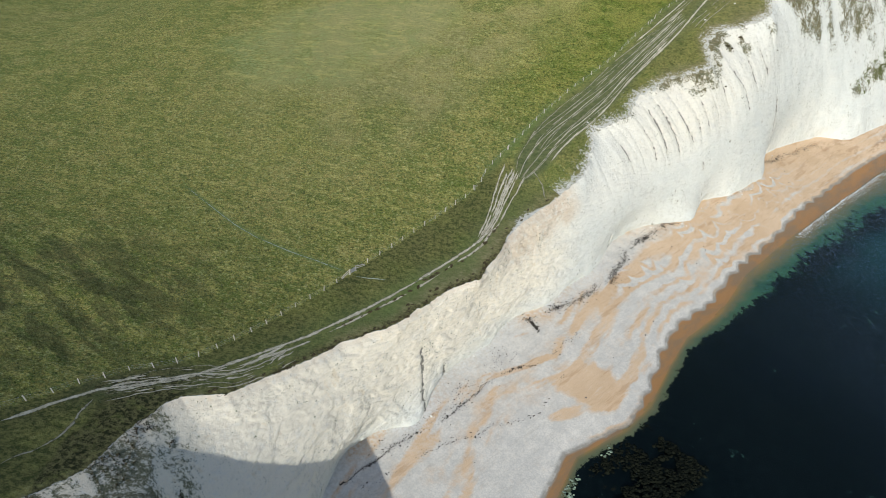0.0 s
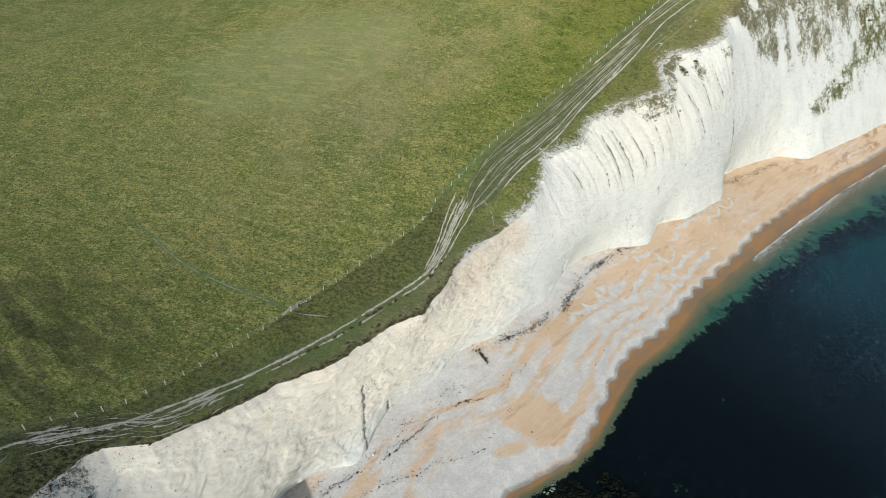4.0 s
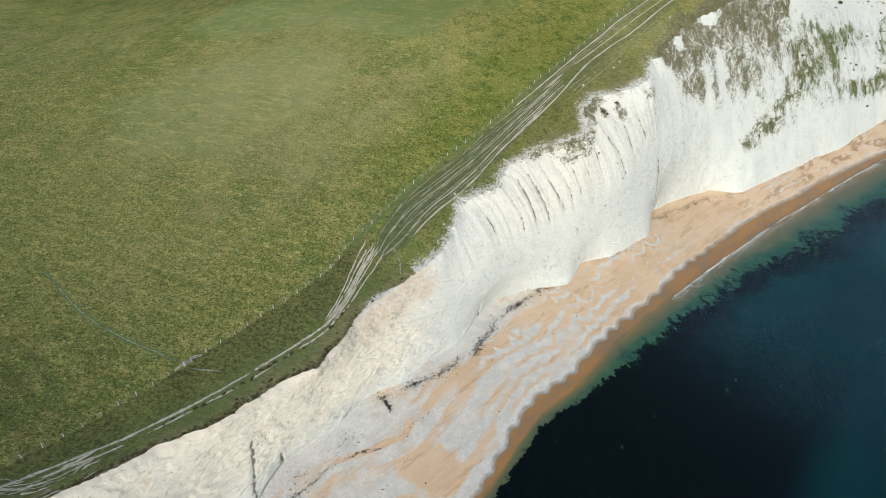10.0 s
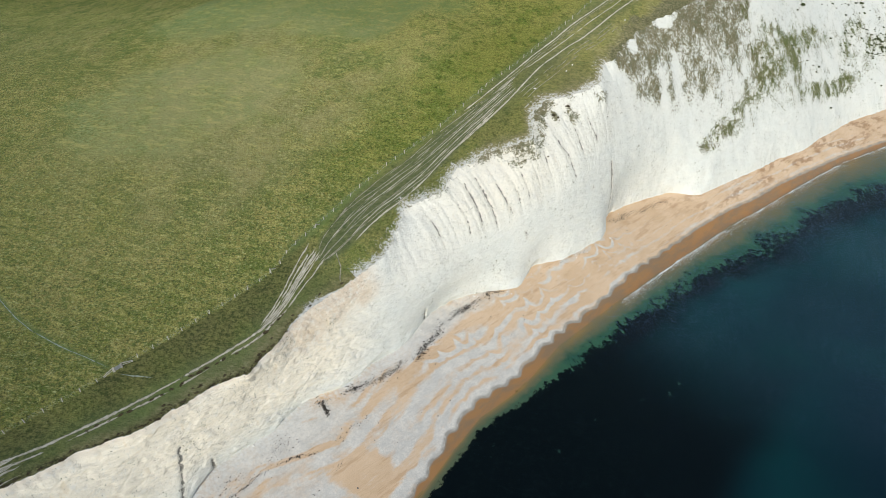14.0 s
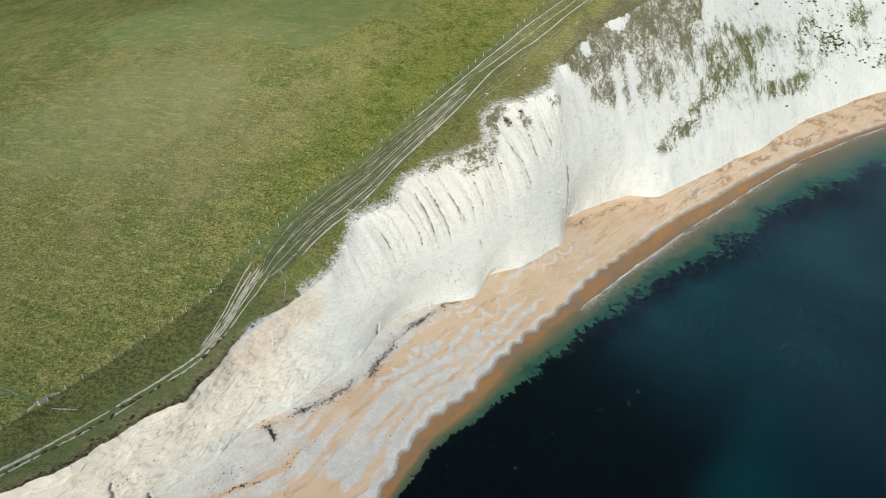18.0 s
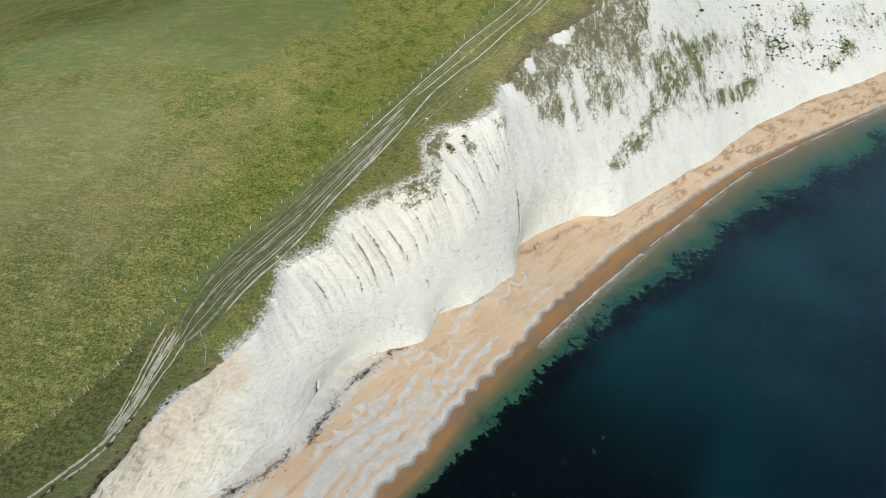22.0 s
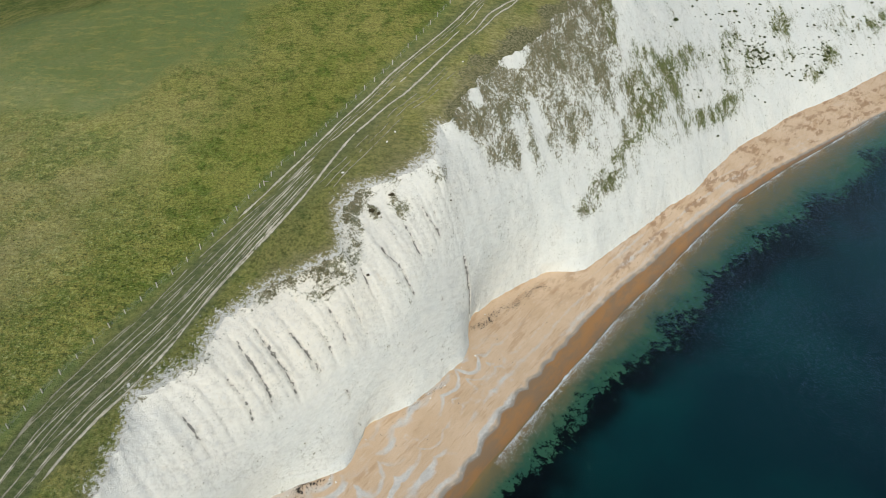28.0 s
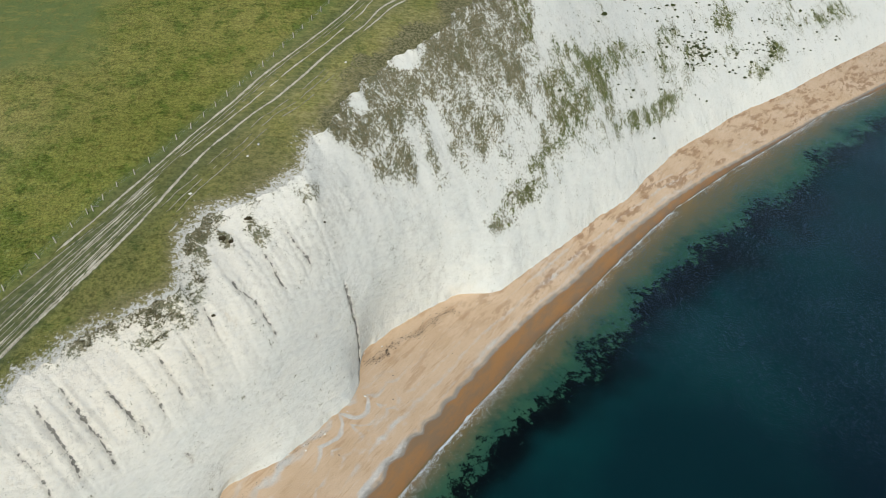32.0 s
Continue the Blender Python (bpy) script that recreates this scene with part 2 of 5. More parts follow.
# chalk face: bedding, cream staining, grey weathering, scree, scrub where the slope holds soil
c = Tree("chalk", 0.92, 0.15)
n1 = c.noise(0.12, 5, 0.6)
n2 = c.noise(0.9, 7, 0.68)
n3 = c.noise(5.0, 6, 0.72)
bed = c.noise(0.55, 5, 0.6, ((0.12, 0.12, 2.2), 0))
col = c.mix(c.ramp(n1, 0.35, 0.65), (0.652, 0.668, 0.622), (0.682, 0.688, 0.635))
col = c.mix(c.math("MULTIPLY", c.attr("cream"), c.ramp(c.noise(0.25, 6, 0.65, ((1, 1, 0.35), 0)), 0.12, 0.38)), col, (0.77, 0.705, 0.575))
col = c.mix(c.ramp(bed, 0.55, 0.75, 0, 0.28), col, (0.60, 0.595, 0.555))
col = c.mix(c.attr("soil"), col, c.mix(c.ramp(n2, 0.4, 0.65), (0.60, 0.50, 0.38), (0.68, 0.61, 0.50)))
col = c.mix(c.ramp(n2, 0.5, 0.7, 0, 0.38), col, (0.60, 0.605, 0.58))
col = c.mix(c.ramp(n3, 0.53, 0.72, 0, 0.45), col, (0.56, 0.565, 0.54))
ochre = c.math("MULTIPLY", c.ramp(c.noise(0.5, 5, 0.6, ((1, 1, 0.25), 0)), 0.6, 0.7), c.attr("cream"))
col = c.mix(c.math("MULTIPLY", ochre, 0.4), col, (0.66, 0.53, 0.34))
# gully floors and cracks: their shade painted in, with dark flints and stain, along a broken line
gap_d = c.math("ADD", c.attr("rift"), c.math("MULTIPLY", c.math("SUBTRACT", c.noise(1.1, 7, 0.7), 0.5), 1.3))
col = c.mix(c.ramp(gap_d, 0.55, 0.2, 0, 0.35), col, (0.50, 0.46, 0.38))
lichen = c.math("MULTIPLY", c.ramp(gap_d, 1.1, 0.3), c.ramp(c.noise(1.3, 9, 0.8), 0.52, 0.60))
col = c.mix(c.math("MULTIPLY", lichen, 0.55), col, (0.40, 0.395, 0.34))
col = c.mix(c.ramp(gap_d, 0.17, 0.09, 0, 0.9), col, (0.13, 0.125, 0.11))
line1 = c.math("ABSOLUTE", c.math("SUBTRACT", c.noise(0.34, 7, 0.65, ((1, 1, 0.42), 0)), 0.5))
line2 = c.math("ABSOLUTE", c.math("SUBTRACT", c.noise(0.8, 6, 0.65, ((1, 1, 0.6), 20)), 0.5))
rift = c.math("MULTIPLY", c.ramp(line1, 0.010, 0.0), c.ramp(c.noise(0.09, 3), 0.47, 0.6))
rift2 = c.math("MULTIPLY", c.ramp(line2, 0.012, 0.0), c.ramp(c.noise(0.14, 3), 0.5, 0.64))
col = c.mix(c.math("MULTIPLY", rift, 0.55), col, (0.36, 0.35, 0.31))
col = c.mix(c.math("MULTIPLY", rift2, 0.3), col, (0.45, 0.44, 0.41))
speck = c.ramp(c.noise(2.8, 6, 0.8), 0.63, 0.67, 0, 0.75)
col = c.mix(speck, col, (0.28, 0.275, 0.25))
# scrub: a lacy cover of small plants, clumps and bare chalk
lacy = c.math("ADD", c.math("MULTIPLY", c.math("SUBTRACT", c.noise(1.5, 9, 0.85), 0.5), 4.0), c.math("MULTIPLY", c.math("SUBTRACT", c.noise(0.28, 6, 0.65, ((1, 1, 0.6), 0)), 0.5), 1.7))
vegn = c.math("ADD", c.attr("veg"), lacy)
hue = c.ramp(c.noise(0.22, 5), 0.4, 0.6)
dry = c.mix(hue, (0.17, 0.165, 0.095), (0.25, 0.225, 0.145))
lush = c.mix(hue, (0.13, 0.165, 0.055), (0.215, 0.205, 0.10))
vcol = c.mix(c.attr("lush"), dry, lush)
vcol = c.mix(c.ramp(n3, 0.42, 0.6, 0, 0.9), vcol, (0.06, 0.07, 0.032))
col = c.mix(c.ramp(vegn, 0.25, 0.6, 0, 0.35), col, (0.36, 0.37, 0.29))
col = c.mix(c.ramp(vegn, 0.5, 0.6, 0, 0.95), col, vcol)
slab = c.blocks(0.55, ((0.6, 1.0, 1.5), 41), 1.2)
lump = c.blocks(1.7, ((0.7, 1.0, 1.3), 41), 1.2)
c.color(c.mix(c.ramp(lump, 0.72, 1.0, 0, 0.16), c.mix(c.ramp(slab, 0.7, 1.0, 0, 0.10), col, c.mix(1.0, col, (0.88, 0.87, 0.85), "MULTIPLY")), c.mix(1.0, col, (0.80, 0.79, 0.76), "MULTIPLY")))
c.bump(c.math("ADD", slab, c.math("MULTIPLY", lump, 0.6)), 0.09, 0.55)
beds = c.noise(0.9, 8, 0.72, ((0.55, 1.0, 1.9), 41))
crag = c.math("ABSOLUTE", c.math("SUBTRACT", c.noise(0.55, 8, 0.66, ((0.7, 1.0, 1.3), 41)), 0.5))
c.bump(c.math("ADD", c.math("SUBTRACT", beds, c.math("MULTIPLY", c.math("ADD", rift, rift2), 0.4)), c.math("MULTIPLY", c.ramp(crag, 0.0, 0.06), 0.3)), 0.16, 0.5)
c.bump(n3, 0.10, 0.6)
CHALK = c.m

# beach: pale flint shingle over peach sand, wet towards the water, weed beds beyond
b = Tree("shingle_and_sand", 0.9, 0.2)
nz = b.noise(0.16, 6, 0.62, ((1, 1, 1), 0), 1.2)
nf = b.noise(1.2, 6, 0.7)
sand = b.mix(b.ramp(b.noise(0.1, 4), 0.35, 0.65), (0.60, 0.43, 0.275), (0.665, 0.495, 0.335))
sand = b.mix(b.ramp(b.noise(0.3, 7, 0.68, ((0.3, 1.7, 1), 41)), 0.53, 0.63, 0, 0.5), sand, (0.45, 0.275, 0.15))
sand = b.mix(b.ramp(b.noise(7, 5, 0.75), 0.5, 0.68, 0, 0.4), sand, (0.36, 0.25, 0.16))
stone = b.mix(b.ramp(b.noise(0.35, 7, 0.7), 0.38, 0.62), (0.67, 0.635, 0.57), (0.57, 0.545, 0.495))
stone = b.mix(b.ramp(b.voronoi(2.6).outputs["Distance"], 0.3, 0.8, 0, 0.3), stone, (0.40, 0.395, 0.38))
stone = b.mix(b.ramp(b.noise(6, 6, 0.75), 0.56, 0.68, 0, 0.45), stone, (0.28, 0.28, 0.27))
mask = b.math("ADD", b.attr("shingle"), b.math("ADD", b.math("MULTIPLY", b.math("SUBTRACT", nz, 0.5), 0.7), b.math("MULTIPLY", b.math("SUBTRACT", b.noise(0.8, 7, 0.75), 0.5), 0.9)))
col = b.mix(b.ramp(mask, 0.02, 0.95), sand, stone)
col = b.mix(b.math("MULTIPLY", b.attr("rubble"), b.ramp(b.noise(1.6, 7, 0.75), 0.42, 0.6)), col, (0.68, 0.675, 0.65))
stained = b.math("MULTIPLY", b.attr("stain"), b.ramp(b.noise(0.35, 8, 0.7, ((0.5, 1.3, 1), 41)), 0.47, 0.53))
col = b.mix(b.math("MULTIPLY", stained, 0.75), col, (0.33, 0.195, 0.105))
streaks = b.noise(0.8, 7, 0.68, ((0.22, 1.5, 1), 41), 1.4)
col = b.mix(b.ramp(streaks, 0.52, 0.66, 0, 0.4), col, b.mix(1.0, col, (0.80, 0.77, 0.73), "MULTIPLY"))
col = b.mix(b.ramp(streaks, 0.44, 0.34, 0, 0.22), col, (0.70, 0.645, 0.56))
wetn = b.math("ADD", b.attr("wet"), b.math("MULTIPLY", b.math("SUBTRACT", nf, 0.5), 0.07))
wet = b.ramp(wetn, 0.49, 0.53)
wetcol = b.mix(b.ramp(b.noise(0.16, 6, 0.65, ((0.5, 1.4, 1), 41)), 0.4, 0.62), (0.35, 0.185, 0.075), (0.25, 0.165, 0.095))
col = b.mix(wet, col, wetcol)
edge = b.math("MULTIPLY", b.ramp(wetn, 0.33, 0.46), b.ramp(wetn, 0.60, 0.52))
col = b.mix(b.math("MULTIPLY", edge, b.ramp(b.noise(0.5, 5, 0.6), 0.35, 0.6, 0.45, 0.9)), col, (0.285, 0.27, 0.235))
# under water: the water's murk and green painted on the bed; dark weed with ragged edges and pale holes
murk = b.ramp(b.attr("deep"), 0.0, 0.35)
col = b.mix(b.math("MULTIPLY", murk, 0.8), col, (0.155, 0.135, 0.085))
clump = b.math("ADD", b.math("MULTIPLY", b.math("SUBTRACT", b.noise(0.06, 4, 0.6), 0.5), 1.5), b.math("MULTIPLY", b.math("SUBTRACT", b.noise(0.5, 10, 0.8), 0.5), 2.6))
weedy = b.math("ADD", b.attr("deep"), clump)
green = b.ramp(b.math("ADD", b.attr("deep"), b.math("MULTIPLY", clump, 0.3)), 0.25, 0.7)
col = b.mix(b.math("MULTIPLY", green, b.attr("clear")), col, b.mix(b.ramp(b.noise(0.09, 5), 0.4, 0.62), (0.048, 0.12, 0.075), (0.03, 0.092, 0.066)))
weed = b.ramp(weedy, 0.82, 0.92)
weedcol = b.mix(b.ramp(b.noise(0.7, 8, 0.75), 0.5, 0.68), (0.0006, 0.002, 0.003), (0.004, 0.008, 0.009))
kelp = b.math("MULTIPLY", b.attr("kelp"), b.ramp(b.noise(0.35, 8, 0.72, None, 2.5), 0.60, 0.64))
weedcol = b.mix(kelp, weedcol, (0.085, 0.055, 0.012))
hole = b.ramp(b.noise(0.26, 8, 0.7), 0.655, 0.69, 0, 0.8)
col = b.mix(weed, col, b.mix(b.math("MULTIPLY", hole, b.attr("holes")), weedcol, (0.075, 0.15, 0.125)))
# loss of light in deep water, put into the bed's colour
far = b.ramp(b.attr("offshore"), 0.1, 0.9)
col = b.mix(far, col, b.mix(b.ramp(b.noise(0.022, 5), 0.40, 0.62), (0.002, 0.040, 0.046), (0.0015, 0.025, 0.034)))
col = b.mix(b.math("MULTIPLY", b.attr("depth_dim"), 0.85), col, (0.0008, 0.010, 0.020))
b.color(col)
b.rough(b.ramp(wet, 0, 1, 0.92, 0.4))
b.bump(b.noise(4.0, 5, 0.7), 0.1, 0.6)
BEACH = b.m

# sea: clear water that tints what lies under it, with wind ripples
w = Tree("sea_water", 0.06, 0.5)
glossy = w.t.nodes.new("ShaderNodeBsdfGlossy")
glossy.inputs["Roughness"].default_value = 0.08
clear = w.t.nodes.new("ShaderNodeBsdfTransparent")
clear.inputs["Color"].default_value = (0.84, 0.94, 0.90, 1)
fres = w.t.nodes.new("ShaderNodeFresnel")
fres.inputs["IOR"].default_value = 1.33
mixs = w.t.nodes.new("ShaderNodeMixShader")
bmp = w.t.nodes.new("ShaderNodeBump")
bmp.inputs["Distance"].default_value = 0.1
bmp.inputs["Strength"].default_value = 0.35
rip = w.math("ADD", w.noise(1.3, 6, 0.62, ((0.3, 1.7, 1), -50)), w.math("MULTIPLY", w.noise(0.15, 3), 1.0))
w.t.links.new(rip, bmp.inputs["Height"])
w.t.links.new(bmp.outputs["Normal"], glossy.inputs["Normal"])
w.t.links.new(bmp.outputs["Normal"], fres.inputs["Normal"])
gust = w.ramp(w.noise(0.03, 3), 0.35, 0.65, 0.6, 1.15)
crest = w.math("MULTIPLY", w.ramp(w.noise(2.6, 6, 0.7, ((0.34, 1.4, 1), -54)), 0.50, 0.70, 0.01, 0.8), gust)
w.t.links.new(w.math("MULTIPLY", fres.outputs[0], w.math("MULTIPLY", crest, w.attr("ruffle"))), mixs.inputs[0])
w.t.links.new(clear.outputs[0], mixs.inputs[1])
w.t.links.new(glossy.outputs[0], mixs.inputs[2])
w.t.links.new(mixs.outputs[0], w.t.nodes["Material Output"].inputs["Surface"])
WATER = w.m

# trodden chalk path
def track(name, pale, dull, turf, bare):
    """Bare ground worn through turf, with ragged edges where the grass grows back."""
    p = Tree(name, 0.95, 0.1)
    pc = p.mix(p.ramp(p.noise(0.8, 6, 0.65), 0.38, 0.62), pale, dull)
    pc = p.mix(p.ramp(p.noise(2.2, 6, 0.75), 0.5, 0.68, 0, 0.6), pc, turf)
    p.color(pc)
    edge = p.math("ADD", p.attr("wear"), p.math("ADD", p.math("MULTIPLY", p.math("SUBTRACT", p.noise(1.4, 8, 0.75), 0.5), 1.5), p.math("MULTIPLY", p.math("SUBTRACT", p.noise(0.3, 3, 0.6), 0.5), 0.8)))
    p.put(p.ramp(edge, bare, bare + 0.4), p.bsdf.inputs["Alpha"])
    p.bump(p.noise(4.0, 5, 0.7), 0.08, 0.7)
    return p.m


PATHM = track("trodden_chalk", (0.52, 0.485, 0.39), (0.37, 0.345, 0.26), (0.18, 0.175, 0.10), 0.32)
TRACKM = track("overgrown_track", (0.36, 0.34, 0.26), (0.25, 0.235, 0.16), (0.14, 0.148, 0.075), 0.41)
WETCHALK = track("damp_chalk_seep", (0.36, 0.40, 0.33), (0.24, 0.29, 0.21), (0.12, 0.16, 0.085), 0.42)

f = Tree("wave_foam", 0.8, 0.2)
f.color(f.mix(f.noise(3, 5), (0.8, 0.82, 0.82), (0.66, 0.7, 0.7)))
FOAM = f.m
WEED = plain("dry_seaweed", (0.050, 0.044, 0.036), 0.8, 0.4, 3.0)
POST = plain("weathered_timber", (0.46, 0.43, 0.37), 0.85, 0.3, 9.0)
STEEL = plain("galvanised_steel", (0.42, 0.44, 0.45), 0.45, 0.2, 9.0)
STEEL.node_tree.nodes["Principled BSDF"].inputs["Metallic"].default_value = 0.6
STONE = plain("chalk_boulder", (0.74, 0.725, 0.68), 0.9, 0.25, 2.0)
DARKSTONE = plain("flint_boulder", (0.10, 0.10, 0.095), 0.8, 0.4, 2.0)


def leafy(name, a, bcol):
    m = Tree(name, 0.85, 0.1)
    m.color(m.mix(m.island(), a, bcol))
    return m.m


SCRUB_GREEN = leafy("scrub_leaves", (0.10, 0.125, 0.04), (0.20, 0.215, 0.09))
SCRUB_DARK = leafy("dark_shrub_leaves", (0.045, 0.06, 0.026), (0.12, 0.135, 0.06))
SCRUB_BROWN = leafy("dry_scrub", (0.12, 0.115, 0.06), (0.27, 0.245, 0.15))
HEATHER = leafy("heather", (0.035, 0.03, 0.016), (0.11, 0.09, 0.05))
TUSSOCK = leafy("tussock_blades", (0.06, 0.078, 0.028), (0.13, 0.14, 0.062))

# ---- the lie of the land ----
ALONG = np.array((0.75, 0.6614))      # along the coast, to the north-east
INLAND = np.array((-0.6614, 0.75))


def value_noise(x, y, seed=0):
    """Smooth noise from -1 to 1 on a unit lattice."""
    xi, yi = np.floor(x).astype(np.int64), np.floor(y).astype(np.int64)
    fx, fy = x - xi, y - yi
    fx, fy = fx * fx * (3 - 2 * fx), fy * fy * (3 - 2 * fy)

    def h(a, b):
        n = (a * 374761393 + b * 668265263 + seed * 974711) & 0x7FFFFFFF
        n = ((n ^ (n >> 13)) * 1274126177) & 0x7FFFFFFF
        return ((n ^ (n >> 16)) & 0xFFFF) / 32767.5 - 1
    return (h(xi, yi) * (1 - fx) + h(xi + 1, yi) * fx) * (1 - fy) + (h(xi, yi + 1) * (1 - fx) + h(xi + 1, yi + 1) * fx) * fy


def fbm(x, y, octaves=4, seed=0, gain=0.5):
    total, amp, norm = 0.0, 1.0, 0.0
    for k in range(octaves):
        total = total + amp * value_noise(x * 2 ** k + 17.3 * k, y * 2 ** k - 9.1 * k, seed + k)
        norm += amp
        amp *= gain
    return total / norm


def smooth(a, b, x):
    t = np.clip((x - a) / (b - a), 0, 1)
    return t * t * (3 - 2 * t)


def bell(x, mid, width):
    return np.exp(-((x - mid) / width) ** 2)


def down_height(x, y):
    """Height of the grass downs over the sea: a low saddle between the headland and the rising cliff."""
    x0, y0 = np.asarray(x, float), np.asarray(y, float)
    a, b = np.clip(x0, -150, 150) / 100, (np.clip(y0, 35, 262) - 150) / 100
    z = ZC[0] + ZC[1] * a + ZC[2] * b + ZC[3] * a * a + ZC[4] * a * b + ZC[5] * b * b
    z = z + ZC[6] * a ** 3 + ZC[7] * a * a * b + ZC[8] * a * b * b + ZC[9] * b ** 3
    # small terraces across the slope above the headland
    bank = bell(x0, -70, 24) * bell(y0, 86, 22)
    u = 0.61 * x0 + 0.79 * y0 + 2.2 * fbm(x0 / 9, y0 / 9, 3, 5)
    z = z + bank * 0.8 * fbm(u / 5.0, (0.79 * x0 - 0.61 * y0) / 16, 3, 8)
    return z + 0.25 * fbm(x0 / 14, y0 / 14, 3, 2)


ZC = (32.66, 2.9, 26.15, -2.01, 21.19, 9.76, -3.0, -1.46, -3.14, -7.43)


def curve(points):
    pts = np.array(points, float).reshape(-1, 2)
    return pts


def by_coast(points, s):
    """The line through points, sampled at the distances s along the coast."""
    pts = curve(points)
    at = pts @ ALONG
    order = np.argsort(at)
    at, pts = at[order], pts[order]
    out = np.stack([np.interp(s, at, pts[:, 0]), np.interp(s, at, pts[:, 1])], 1)
    for side, k in ((s < at[0], 0), (s > at[-1], -1)):
        out[side] = pts[k] + np.outer(s[side] - at[k], ALONG)
    # stay exactly on s, so that the columns never cross
    return out + np.outer(s - out @ ALONG, ALONG)


# plan of the shore: rim, foot, dry shingle's edge, water's edge, weed beds, fence and paths
CLIFF_EDGE = ((-95, -20), (-62, 15), (-48.2, 41.4), (-44.5, 46.7), (-43.4, 53.3), (-40.9, 60.7), (-39.3, 62.9), (-33.4, 64.7), (-27.9, 69.9), (-24.9, 72.7), (-18.3, 79), (-8.9, 85.4), (0.6, 95.6), (7, 99.4), (7.6, 100.4), (11.2, 106.1), (14, 112), (19.4, 118.1), (26.5, 125.1), (33.6, 131.6), (37.2, 140.1), (39.2, 147.4), (49.7, 152.9), (50.9, 156.1), (54, 159.6), (61.4, 165.3), (66.4, 166.8), (74.3, 170.1), (76.1, 177.9), (81, 183.5), (97.8, 188.7), (100.5, 197.3), (104.1, 199.7), (110.3, 206.5), (118.8, 214.7), (129.7, 221.3), (131.7, 223.2), (142.7, 233.2), (166, 262), (192, 290), (235, 330), (300, 382), (420, 450))
CLIFF_FOOT = ((-45, -30), (-30, 8), (-25, 30), (-22, 48), (-21, 62), (-19.2, 70.9), (-15.4, 74), (-10.3, 76.9), (-5.5, 75.8), (-3.7, 79.8), (-2.3, 85.6), (-0.6, 89.3), (1.7, 91.7), (10.5, 99.2), (14.2, 105.6), (20.4, 109.4), (27, 113.4), (29.8, 118.7), (37.9, 124.2), (45.9, 137.8), (52.6, 142.7), (65.2, 147.4), (70.6, 146.9), (76, 157.8), (84.7, 159.7), (101.3, 172.8), (102.6, 174.4), (104.9, 185.1), (113.9, 191.5), (123.2, 195.8), (131.5, 199.6), (141.7, 198.6), (149.6, 203.4), (158, 208.3), (167.4, 214.3), (182.8, 224.3), (196.5, 232.2), (208.5, 241.9), (233, 260.2), (253, 270.9), (271.5, 281.5), (290, 289.5), (315, 300.5), (338.2, 312.5), (362.1, 324), (389.9, 337), (415, 349), (560, 415))
BERM = ((-20, -15), (2, 34), (17.3, 63.7), (22.9, 73.4), (28.9, 76.5), (37.7, 81.2), (43.5, 90.1), (48.8, 100.1), (55.4, 109.3), (66.3, 117.5), (71.5, 124.2), (80.3, 133.4), (90, 141.6), (99, 150.2), (107.6, 159.2), (115, 165.2), (128, 175.6), (137.4, 183.4), (150, 192.4), (164, 200.9), (178, 211), (195, 221.8), (215, 234.2), (240, 247.5), (275, 263.5), (319, 283.5), (372, 305.9), (520, 375))
SHORE = ((-20, -20), (5, 30), (20.1, 64.5), (25.1, 73), (36.3, 79.4), (42.4, 85.1), (49.7, 96), (56.3, 104.9), (67.5, 114), (79.5, 128.6), (98.8, 145.5), (106.8, 151.8), (115.3, 159), (124.6, 166.3), (133.2, 173), (143.1, 181), (153.8, 189), (162.5, 194.7), (172.7, 202.1), (183.8, 210.1), (199.4, 221.2), (215.3, 231.2), (232, 240.5), (250.6, 250.5), (268.8, 258.9), (290.2, 269.6), (320.1, 284), (347.5, 294.5), (369.1, 302.4), (520, 372))
WEED_LINE = ((-18, -22), (6, 30), (20.9, 67), (32.2, 76.1), (45.1, 86.5), (52.1, 97.7), (70.3, 112.5), (77.7, 118.5), (89.1, 127.5), (101.3, 137), (115, 148), (124.2, 153), (133, 162), (143, 166.5), (156, 173), (170, 182), (188, 196), (210, 208.5), (240, 222), (270, 236), (299, 254), (342, 275), (520, 350))
FENCE = ((-72, 43), (-60.1, 56.1), (-57.6, 58.6), (-55.3, 61.1), (-53.3, 63.9), (-51.1, 65.4), (-48.7, 67.5), (-44.1, 69.5), (-40.1, 72.4), (-36.5, 76.8), (-33.2, 80.7), (-27.8, 87.8), (-22.9, 93.3), (-19.9, 97), (-18.4, 99), (-16, 101.8), (-7.6, 111.1), (7.3, 126.8), (10.6, 133.4), (14.3, 138.5), (18.3, 143.6), (27, 154.3), (38.2, 165.3), (47.3, 173.1), (60.1, 186.1), (65.4, 191.4), (73.1, 197.5), (82.7, 206.6), (94.8, 217.5), (105.8, 228.8), (110.4, 233.8), (135, 258))
PATH_WEST = ((-58.5, 53.6), (-54.4, 58.7), (-50.6, 62.4), (-46.4, 64.3), (-40.1, 67.4), (-33.9, 72.4), (-27.7, 77.4), (-19.1, 84.9), (-9.3, 93.9), (1.9, 104.7), (8.1, 111.1), (11.2, 117.1), (14, 124.8), (17.7, 134.2))
PATH_BRAID = ((-50.4, 62.7), (-42.5, 67), (-34.7, 69.2), (-30.9, 71.5), (-25.8, 77.3))
PATH_LOW = ((-53.6, 46.1), (-52.9, 47.5), (-51.6, 49), (-50.9, 50.8), (-50.3, 53.4), (-50.4, 56.5), (-50.6, 61))
